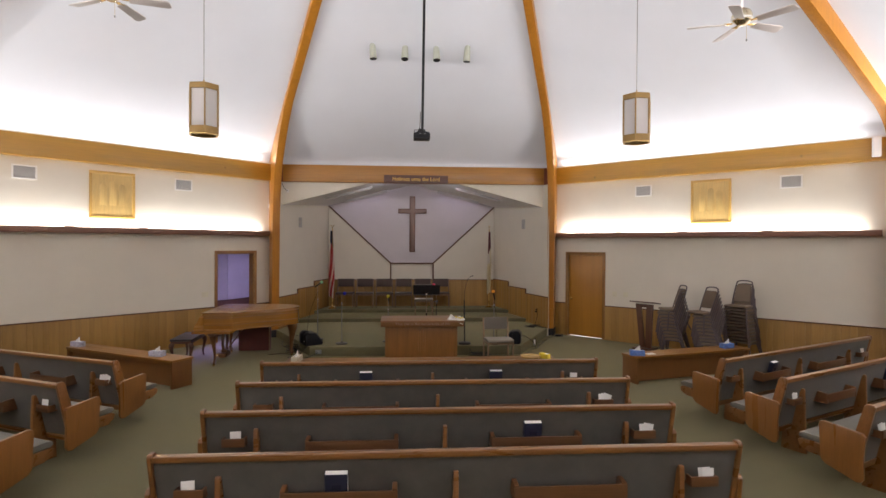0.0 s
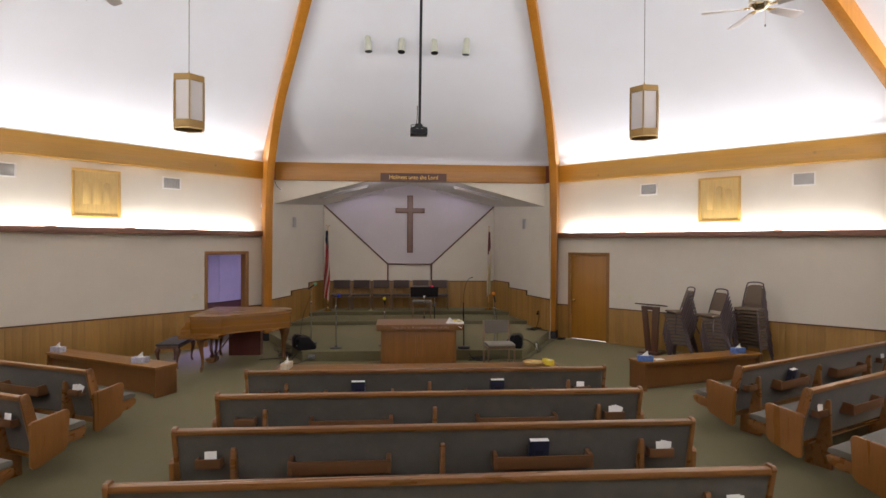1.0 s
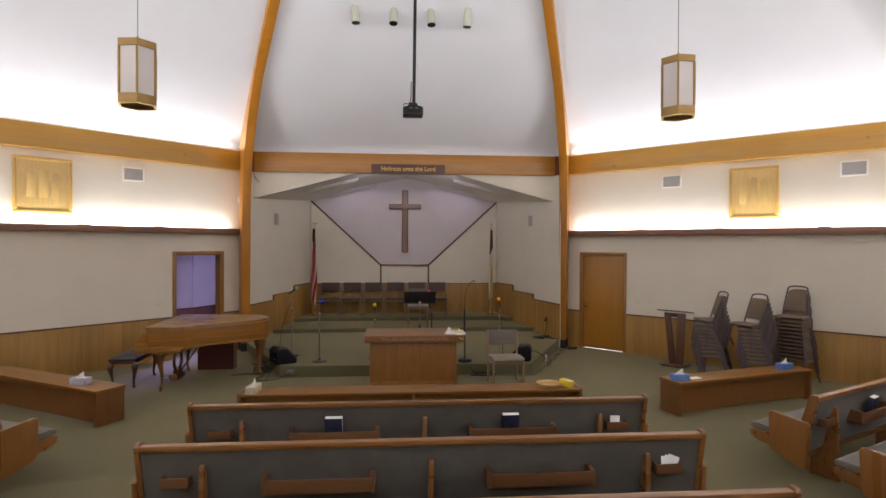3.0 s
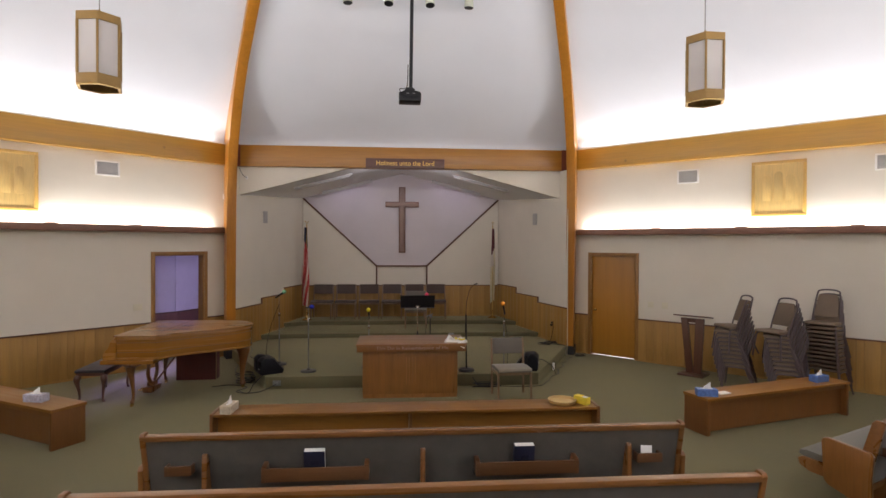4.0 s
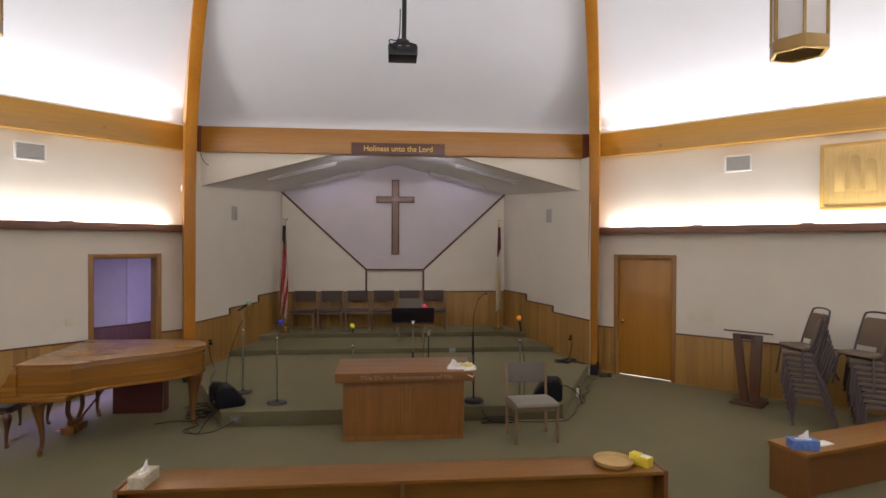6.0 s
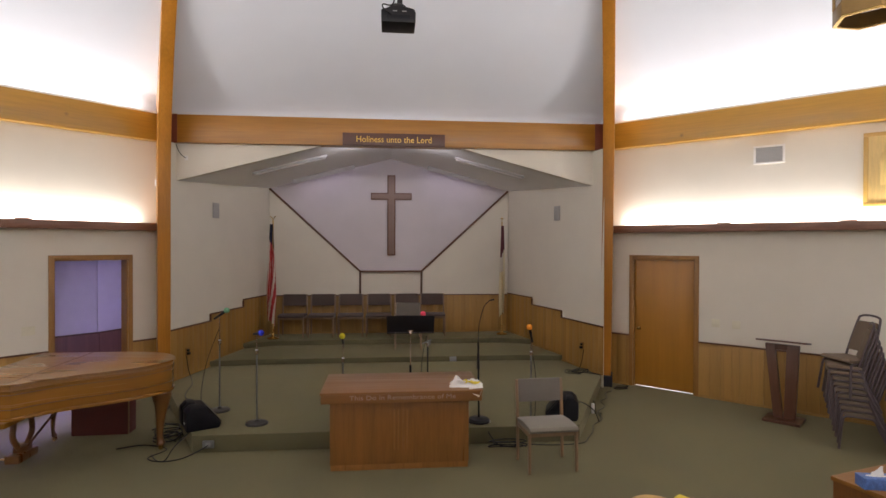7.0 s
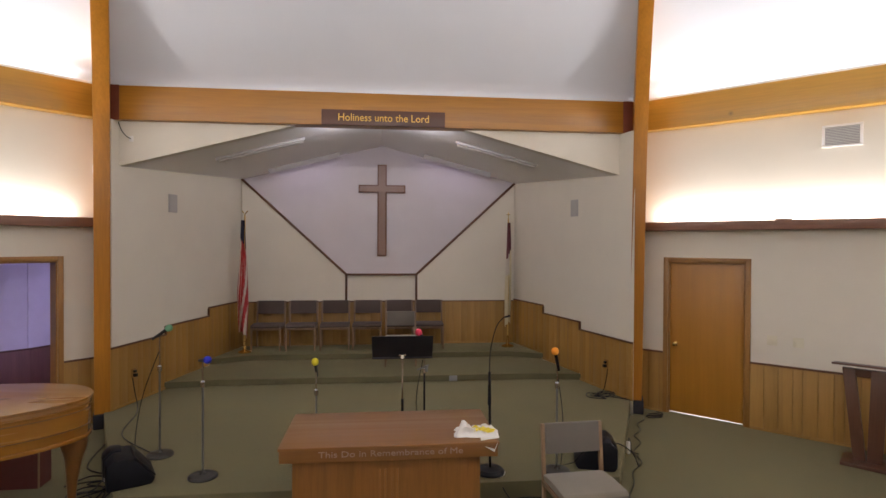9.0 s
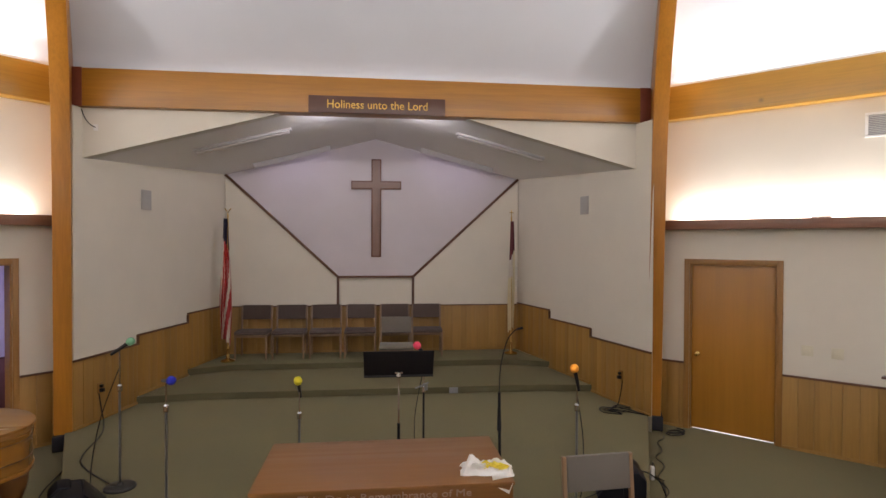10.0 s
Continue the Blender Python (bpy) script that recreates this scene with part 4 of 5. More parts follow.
for x in (-0.085, -0.045, 0.005, 0.045):
    part("flute", solid((x - 0.007, -0.330, 0.20), (x + 0.007, -0.3255, 0.60), 0.003), M_TABLE, table)
writing("letter", "This Do in Remembrance of Me", 0.062, 0.002, M_LETTER, table, pose(0.0, -0.405, 0.742) @ Matrix.Diagonal((1.30, 1, 1, 1)), "pale carved letter")
# crumpled plastic bag on the table
def bag_at(u, v, lift=0.0):
    """The crumpled sheet of the bag: a fat lobe at one end, folds elsewhere."""
    e = min(1, 6 * min(u, 1 - u, v, 1 - v))
    x = -0.17 + 0.34 * u + 0.03 * noise.noise((u * 4, v * 4, 1))
    y = -0.09 + 0.18 * v + 0.045 * noise.noise((u * 3, v * 5, 2))
    lobe = 0.055 * math.exp(-((u - 0.2) ** 2 / 0.02 + (v - 0.45) ** 2 / 0.09))
    fold = 0.045 * abs(noise.noise((u * 5, v * 4, 4.2))) + 0.03 * abs(noise.noise((u * 10 + v * 4, v * 9, 7.1)))
    return (x, y, 0.004 + lift + e * (0.018 + lobe + fold))


def bag_sheet(u0, u1, v0, v1, n, lift):
    bm = bmesh.new()
    grid = [[bm.verts.new(bag_at(u0 + (u1 - u0) * i / n, v0 + (v1 - v0) * j / n, lift)) for i in range(n + 1)] for j in range(n + 1)]
    for j in range(n):
        for i in range(n):
            bm.faces.new((grid[j][i], grid[j][i + 1], grid[j + 1][i + 1], grid[j + 1][i]))
    return bm


bag = thing("plastic_bag", pose(0.75, -2.66, 0.80, 0, 0, -8), "crumpled white plastic bag with yellow print on the table", "bag")
part("bag_body", bag_sheet(0, 1, 0, 1, 30, 0.0), M_BAG, bag)
bm = bmesh.new()
v = [bm.verts.new(p) for p in ((0.03, -0.075, 0.0), (0.15, -0.085, 0.0), (0.155, -0.17, -0.005), (0.13, -0.175, -0.07), (0.05, -0.165, -0.03), (0.03, -0.14, 0.004))]
bm.faces.new(v)
bmesh.ops.solidify(bm, geom=bm.faces[:], thickness=0.004)
part("bag_corner", bm, M_BAG, bag, "corner hanging over the edge")
part("print", bag_sheet(0.45, 0.88, 0.12, 0.66, 20, 0.007), M_YELLOW, bag, "yellow print")


def side_chair(m, label, group, pad, back_pad):
    """An oak side chair with padded seat and back, facing +y."""
    t = thing("side_chair", m, label, "chair", group)
    for x in (-0.243, 0.243):
        part("rear_leg", slab([(-0.20, 0), (-0.165, 0), (-0.175, 0.42), (-0.22, 0.83), (-0.25, 0.83), (-0.21, 0.42)], x - 0.014, x + 0.014, "x", 0.005), M_CHAIRWOOD, t)
        part("front_leg", slab([(0.19, 0), (0.22, 0), (0.215, 0.40), (0.175, 0.40)], x - 0.014, x + 0.014, "x", 0.005), M_CHAIRWOOD, t)
        part("side_rail", solid((x - 0.012, -0.178, 0.36), (x + 0.012, 0.178, 0.40), 0.004), M_CHAIRWOOD, t)
    part("rail", solid((-0.229, 0.185, 0.36), (0.229, 0.205, 0.40), 0.004), M_CHAIRWOOD, t)
    part("rail", solid((-0.229, -0.20, 0.36), (0.229, -0.185, 0.40), 0.004), M_CHAIRWOOD, t)
    part("seat", slab([(-0.20, 0.403), (0.235, 0.403), (0.25, 0.43), (0.225, 0.455), (0.0, 0.462), (-0.20, 0.445)], -0.252, 0.252, "x", 0.014), pad, t)
    part("backrest", slab([(-0.213, 0.60), (-0.186, 0.60), (-0.215, 0.835), (-0.243, 0.835)], -0.228, 0.228, "x", 0.010), back_pad, t)
    return t


ch = side_chair(pose(1.56, -2.775, 0, 0, 0, 184), "oak side chair with grey upholstered seat and back", "side chairs", M_SEATPAD, M_FABRIC2)
for i, x in enumerate((-1.98, -1.40, -0.82, -0.25, 0.33, 0.86)):
    m = pose(x, 3.18, LV[2], 0, 0, 180 + (i * 37 % 5) - 2)
    if i == 0:
        row = side_chair(m, "oak side chair with brown pads against the back wall", "side chairs", M_ROWPAD, M_ROWPAD)
    else:
        copy_thing(row, m)
copy_thing(ch, pose(0.32, 2.23, LV[1], 0, 0, 178))

# grand piano: keyboard to the west, tail to the east
lid = [(-3.92, -3.09), (-3.36, -3.08)] + [(p.x, p.y) for p in smooth_path([(-3.36, -3.08, 0), (-3.20, -2.89, 0), (-3.0, -2.72, 0), (-2.75, -2.57, 0), (-2.52, -2.38, 0), (-2.38, -2.15, 0), (-2.37, -1.98, 0), (-2.46, -1.80, 0), (-2.66, -1.64, 0), (-3.0, -1.56, 0)], 4)][1:] + [(-3.97, -1.56)]


def inset(outline, d):
    """The outline drawn in by d towards its inside (it runs anticlockwise)."""
    out = []
    n = len(outline)
    for i in range(n):
        p, a, b = Vector(outline[i]), Vector(outline[i - 1]), Vector(outline[(i + 1) % n])
        e1, e2 = (p - a).normalized(), (b - p).normalized()
        nn = (Vector((-e1.y, e1.x)) + Vector((-e2.y, e2.x))).normalized()
        out.append(tuple(p + nn * d / max(0.4, nn.dot(Vector((-e1.y, e1.x))))))
    return out


piano = thing("grand_piano", Matrix(), "closed honey walnut baby grand piano with curved legs", "piano")
part("lid", slab(lid, 0.982, 1.0, bevel=0.004), M_PIANOLID, piano)
part("rim", slab(inset(lid, 0.018), 0.70, 0.9815, bevel=0.004), M_PIANO, piano)
part("rim_band", slab(inset(lid, 0.010), 0.925, 0.945, bevel=0.004), M_PIANO, piano)
# the rim's grooves, drawn as thin dark bands instead of being cut
part("rim_groove", slab(inset(lid, 0.015), 0.770, 0.776), M_TRIM, piano, "dark line drawn for a groove")
part("rim_groove", slab(inset(lid, 0.015), 0.900, 0.906), M_TRIM, piano, "dark line drawn for a groove")
part("rim_foot", slab(inset(lid, 0.008), 0.67, 0.6995, bevel=0.006), M_PIANO, piano)
part("keybed", solid((-4.09, -3.10, 0.615), (-3.40, -1.56, 0.6695), 0.010), M_PIANO, piano)
for y0, y1 in ((-3.09, -2.97), (-1.68, -1.56)):
    part("cheek", slab([(-4.06, 0.67), (-3.885, 0.67), (-3.885, 0.98), (-3.95, 0.93), (-3.99, 0.83), (-4.05, 0.77)], y0, y1, "y", 0.006), M_PIANO, piano)
part("fallboard", slab([(-4.04, 0.671), (-3.93, 0.671), (-3.93, 0.96), (-3.98, 0.80)], -2.969, -1.681, "y", 0.005), M_PIANO, piano)
part("lid_seam", solid((-3.43, -3.07, 1.0005), (-3.418, -1.57, 1.003)), M_TRIM, piano, "dark hinge line of the lid")


def cabriole(h, x, y, dx, dy, k=1.0):
    """A curved leg that swells at the knee, thins to the ankle and ends in a small foot."""
    line = ((1.0, 0.0, 0.060), (0.93, 0.030, 0.074), (0.84, 0.050, 0.070), (0.70, 0.040, 0.051), (0.52, 0.012, 0.038), (0.33, -0.012, 0.029), (0.16, -0.016, 0.024), (0.08, -0.004, 0.026), (0.03, 0.014, 0.034), (0.0, 0.018, 0.028))
    path = smooth_path([(x + o * dx * k * 0.9, y + o * dy * k * 0.9, h * f) for f, o, r in line], 3)
    rad = [p.x * k for p in smooth_path([(r, 0, 0) for f, o, r in line], 3)]
    return sweep(path, 0.04, 14, radii=rad)


for x, y, dx, dy in ((-3.74, -2.93, -0.5, -0.5), (-3.84, -1.60, 0.5, 0.3), (-2.53, -1.97, 0.3, -0.1)):
    leg = part("leg", cabriole(0.565 if x < -3 else 0.62, 0, 0, dx, dy, 0.85 if x < -3 else 1.38), M_PIANOLEG, piano, m=pose(x, y, 0.05))
    top = 0.565 if x < -3 else 0.62
    part("leg_block", lathe([(0.095, -0.055), (0.12, -0.035), (0.115, -0.012), (0.13, -0.001)], 16), M_PIANOLEG, leg, m=pose(0, 0, top))
    part("caster", rod(rod(bmesh.new(), (dx * 0.018, dy * 0.018 - 0.012, -0.026), (dx * 0.018, dy * 0.018 + 0.012, -0.026), 0.024), (dx * 0.018, dy * 0.018, -0.02), (dx * 0.018, dy * 0.018, 0.01), 0.01), M_BRASS, leg, "brass caster")
lyre = part("pedal_lyre", solid((-3.83, -2.44, 0.055), (-3.69, -2.12, 0.14), 0.02), M_PIANOLEG, piano)
part("lyre_block", solid((-3.80, -2.36, 0.1405), (-3.70, -2.20, 0.20), 0.012), M_PIANOLEG, lyre)
for y, o in ((-2.39, -1), (-2.17, 1)):
    part("lyre_post", sweep(smooth_path([(-3.75, y + 0.05 * -o, 0.18), (-3.75, y + 0.035 * o, 0.30), (-3.75, y + 0.03 * o, 0.42), (-3.75, y - 0.02 * o, 0.62)], 5), 0.027, 8), M_PIANOLEG, lyre)
part("lyre_brace", rod(bmesh.new(), (-3.74, -2.28, 0.14), (-3.35, -2.2, 0.68), 0.012), M_PIANOLEG, lyre)
for y in (-2.35, -2.28, -2.21):
    part("pedal", solid((-3.92, y - 0.016, 0.075), (-3.80, y + 0.016, 0.087), 0.004), M_BRASS, lyre, "brass pedal")
bench = thing("piano_bench", pose(-4.455, -2.235, 0, 0, 0, 3), "dark padded piano bench with curved wooden legs", "bench")
part("cushion", solid((-0.20, -0.46, 0.415), (0.20, 0.46, 0.46), 0.016), M_BLACKVINYL, bench)
part("frame", solid((-0.185, -0.44, 0.37), (0.185, 0.44, 0.4145), 0.006), M_PODIUM, bench)
for x in (-0.16, 0.16):
    for y in (-0.41, 0.41):
        part("leg", cabriole(0.37, 0, 0, 0.7 * (1 if x > 0 else -1), 0.7 * (1 if y > 0 else -1), 0.62), M_PODIUM, bench, m=pose(x, y, 0))
crate = thing("wooden_crate", pose(-3.415, -1.345, 0, 0, 0, 2), "dark red wooden box standing behind the piano", "box")
part("box_body", solid((-0.315, -0.105, 0), (0.315, 0.105, 0.50), 0.006), M_DARKRED, crate)
part("corner_strip", solid((0.307, -0.111, 0.004), (0.321, -0.097, 0.50), 0.003), M_OAKEDGE, crate, "pale wooden corner strip")
part("box_lid", solid((-0.325, -0.115, 0.5005), (0.325, 0.115, 0.525), 0.004), M_DARKRED, crate)

# slim podium by the wall
pod = thing("podium", bay(1) @ pose(-0.735, -0.52, 0, 0, 0, -3), "dark mahogany podium with two slanting legs and a flat top", "podium")
part("base", solid((-0.21, -0.19, 0), (0.21, 0.19, 0.035), 0.006), M_PODIUM, pod)
part("leg", slab([(-0.115, 0.0355), (-0.006, 0.0355), (-0.105, 0.98), (-0.215, 0.98)], -0.03, 0.03, "y", 0.005), M_PODIUM, pod)
part("leg", slab([(0.0, 0.0355), (0.13, 0.0355), (0.17, 0.98), (0.03, 0.98)], -0.03, 0.03, "y", 0.005), M_PODIUM, pod)
part("crosspiece", solid((-0.108, -0.028, 0.91), (0.034, 0.028, 0.98), 0.004), M_PODIUM, pod)
part("top", solid((-0.29, -0.18, 0), (0.265, 0.18, 0.022), 0.005), M_PODIUM, pod, m=pose(0, 0, 1.005, -8, 0, 0))


def stack_chair(m, label):
    """A stackable banquet chair with a round-cornered padded back, facing +y."""
    t = thing("stacking_chair", m, label, "chair", "stacked chairs")
    for x in (-0.20, 0.20):
        part("side_frame", sweep(smooth_path([(x * 1.18, 0.185, 0.0), (x * 1.02, 0.152, 0.30), (x * 0.98, 0.130, 0.352), (x * 0.97, 0.075, 0.365), (x * 0.97, -0.08, 0.363), (x * 0.98, -0.14, 0.34), (x * 1.05, -0.176, 0.25), (x * 1.20, -0.295, 0.0)], 3), 0.013, 8), M_BROWNMETAL, t)
    hoop = smooth_path([(-0.182, -0.107, 0.345), (-0.176, -0.155, 0.52), (-0.148, -0.240, 0.805), (-0.115, -0.256, 0.86), (0.0, -0.260, 0.875), (0.115, -0.256, 0.86), (0.148, -0.240, 0.805), (0.176, -0.155, 0.52), (0.182, -0.107, 0.345)], 4)
    part("back_hoop", sweep(hoop, 0.0125, 8), M_BROWNMETAL, t)
    pad = [(-0.162, 0.46), (0.162, 0.46), (0.134, 0.775), (0.108, 0.81), (-0.108, 0.81), (-0.134, 0.775)]
    part("backrest", slab(pad, -0.018, 0.018, "y", 0.010), M_TAUPE, t, m=pose(0, -0.190, 0.64, 16.5, 0, 0) @ pose(0, 0, -0.64))
    part("seat", slab([(-0.155, 0.37), (0.165, 0.37), (0.187, 0.388), (0.165, 0.413), (-0.14, 0.407)], -0.205, 0.205, "x", 0.012), M_TAUPE, t)
    return t


first = None
LABS = "taupe vinyl stacking chair with a bronze tube frame, in a stack"
for x, y, rz, n, twist, slide in ((5.15, -2.50, 53, 10, 37, 0.08), (5.59, -3.04, 56, 10, 50, -0.01), (6.30, -3.03, 122, 12, 2, 0.0)):
    base = pose(x, y, 0, 0, 0, rz)
    for i in range(n):
        m = base @ pose(0.004 * ((i * 7) % 3 - 1), 0.016 * (i - n / 2), 0.064 * i, 0, 0, ((i * 5) % 3 - 1) * 0.8 + (twist if i == n - 1 else 0))
        if i == n - 1:
            m = pose(slide, 0, 0) @ m
        if first is None:
            first = stack_chair(m, LABS)
        else:
            copy_thing(first, m)

# ---- on the platform ----
def mic_stand(x, y, z_top, foam, lean, turn, label, round_base=True, dark=False, clip=0.24):
    """A straight microphone stand; the microphone leans from upright by lean degrees towards turn."""
    metal = M_BLACK if dark else M_STAND
    t = thing("microphone_stand", pose(x, y, LV[0]), label, "microphone stand", "microphone stands")
    h = z_top - LV[0]
    part("base", lathe([(0.125, 0.0), (0.125, 0.012), (0.115, 0.022), (0.03, 0.032), (0.016, 0.05), (0.0, 0.052)], 28), M_DARKSTAND, t)
    part("tube", rod(bmesh.new(), (0, 0, 0.045), (0, 0, h - clip), 0.0095, seg=10), metal, t)
    part("collar", lathe([(0.014, 0), (0.02, 0.005), (0.02, 0.05), (0.012, 0.06)], 12), M_CHROME, t, "chrome clutch", pose(0, 0, h - clip - 0.03))
    part("inner_tube", rod(bmesh.new(), (0, 0, h - clip + 0.02), (0, 0, h - 0.03), 0.0065, seg=10), M_CHROME, t)
    m = pose(0, 0, h - 0.03, 0, 0, turn) @ pose(0, 0, 0, 0, lean, 0)
    mic = part("microphone", lathe([(0.010, -0.08), (0.012, -0.07), (0.017, 0.07), (0.022, 0.08), (0.0, 0.085)], 14), M_BLACK, t, m=m)
    part("foam_cap", lathe([(0.015, 0.066), (0.026, 0.074), (0.033, 0.090), (0.034, 0.106), (0.028, 0.122), (0.015, 0.132), (0.0, 0.135)], 16), FOAM[foam], mic, foam + " foam cap")
    return t


mic_stand(-1.545, -1.785, 1.255, "blue", 80, -50, "microphone stand with a blue foam cap on the platform")
mic_stand(-2.12, -1.23, 1.40, "green", 55, 15, "microphone stand with a green foam cap on the platform", clip=0.36)
mic_stand(-0.59, -1.56, 1.10, "yellow", 30, -95, "microphone stand with a yellow foam cap behind the table")
mic_stand(1.61, -1.965, 1.22, "orange", 12, 150, "microphone stand with an orange foam cap on the platform")
pink = mic_stand(0.445, -1.35, 1.335, "pink", 40, 200, "microphone stand with a pink foam cap by the music stand", dark=True, clip=0.34)
part("clutch_bar", rod(rod(bmesh.new(), (-0.075, -0.012, 0.815), (0.045, -0.012, 0.865), 0.007, seg=8), (0.02, -0.02, 0.80), (0.02, -0.02, 0.86), 0.015, seg=10), M_STAND, pink, "grey boom clutch")

boom = thing("boom_stand", pose(1.0, -1.94, LV[0]), "black boom microphone stand with a thin bent neck", "microphone stand", "microphone stands")
part("base", lathe([(0.13, 0.0), (0.13, 0.025), (0.11, 0.045), (0.03, 0.055), (0.0, 0.06)], 28), M_BLACK, boom)
part("ring", lathe([(0.132, 0.0), (0.140, 0.004), (0.140, 0.010), (0.132, 0.012)], 28), M_CHROME, boom)
part("tube", rod(bmesh.new(), (0, 0, 0.05), (-0.01, 0, 0.92), 0.012, seg=10), M_BLACK, boom)
part("grip", rod(bmesh.new(), (-0.009, 0, 0.62), (-0.01, 0, 0.80), 0.018, 0.014, seg=10), M_BLACK, boom)
part("neck", sweep(smooth_path([(-0.01, 0, 0.9), (0.0, 0, 1.12), (0.05, 0, 1.32), (0.11, 0.0, 1.40), (0.14, 0.0, 1.415)], 5), 0.0045, 8), M_BLACK, boom)
part("microphone", rod(bmesh.new(), (0.125, 0, 1.41), (0.175, 0, 1.422), 0.007, 0.010, 10), M_BLACK, boom)

ms = thing("music_stand", pose(0.215, -1.70, LV[0]), "black metal music stand on the platform", "music stand")
part("desk", slab([(-0.28, -0.09), (0.28, -0.09), (0.285, 0.118), (-0.285, 0.118)], -0.004, 0.004, "y", 0.003), M_BLACK, ms, m=pose(0, 0, 1.10, 14, 0, 0))
part("desk_lip", solid((-0.28, -0.055, -0.004), (0.28, 0.0, 0.0), 0.001), M_BLACK, ms, m=pose(0, 0.055, 1.015, 14, 0, 0))
for x in (-0.022, 0.022):
    part("desk_clip", solid((x - 0.010, -0.012, -0.075), (x + 0.010, -0.005, -0.060), 0.002), M_CHROME, ms, "small chrome clip", pose(0, 0, 1.10, 14, 0, 0))
part("clamp", lathe([(0.018, 0), (0.024, 0.01), (0.020, 0.045), (0.0, 0.05)], 12), M_CHROME, ms, m=pose(0, 0.02, 0.99))
part("upper_pole", rod(bmesh.new(), (0, 0.02, 0.52), (0, 0.02, 1.0), 0.008, seg=10), M_CHROME, ms)
part("pole", rod(bmesh.new(), (0, 0.02, 0.10), (0, 0.02, 0.62), 0.013, seg=10), M_BLACK, ms)
for i in range(3):
    a = math.radians(90 + 120 * i)
    part("foot", sweep([(0, 0.02, 0.16), (0.16 * math.cos(a), 0.02 + 0.16 * math.sin(a), 0.06), (0.27 * math.cos(a), 0.02 + 0.27 * math.sin(a), 0.008)], 0.008, 8), M_BLACK, ms)


def wedge(m, label):
    """A floor loudspeaker in a soft black cover."""
    t = thing("floor_monitor", m, label, "loudspeaker", "floor loudspeakers")
    part("cabinet", slab([(-0.20, 0.0), (0.17, 0.0), (0.20, 0.06), (0.02, 0.29), (-0.13, 0.30), (-0.20, 0.24)], -0.22, 0.22, "x", 0.022), M_CLOTH, t)
    part("padded_lobe", slab([(-0.215, 0.03), (-0.16, 0.0), (-0.03, 0.0), (-0.01, 0.20), (-0.06, 0.315), (-0.15, 0.32), (-0.215, 0.25)], -0.235, -0.015, "x", 0.03), M_CLOTH, t)
    part("grille", solid((-0.19, -0.15, -0.004), (0.19, 0.13, 0.006), 0.004), M_BLACK, t, m=pose(0, 0.12, 0.175, -52, 0, 0))
    part("badge", solid((-0.03, -0.005, -0.01), (0.03, 0.0, 0.01), 0.002), M_VENT, t, m=pose(0.12, -0.205, 0.1))
    return t


wedge(pose(-2.16, -1.79, LV[0], 0, 0, -62) @ Matrix.Diagonal((0.9, 0.92, 0.86, 1)), "black covered floor loudspeaker on the platform's edge")
wedge(pose(2.03, -1.80, LV[0], 0, 0, 72) @ Matrix.Diagonal((0.9, 0.92, 0.86, 1)), "black covered floor loudspeaker on the platform's edge")


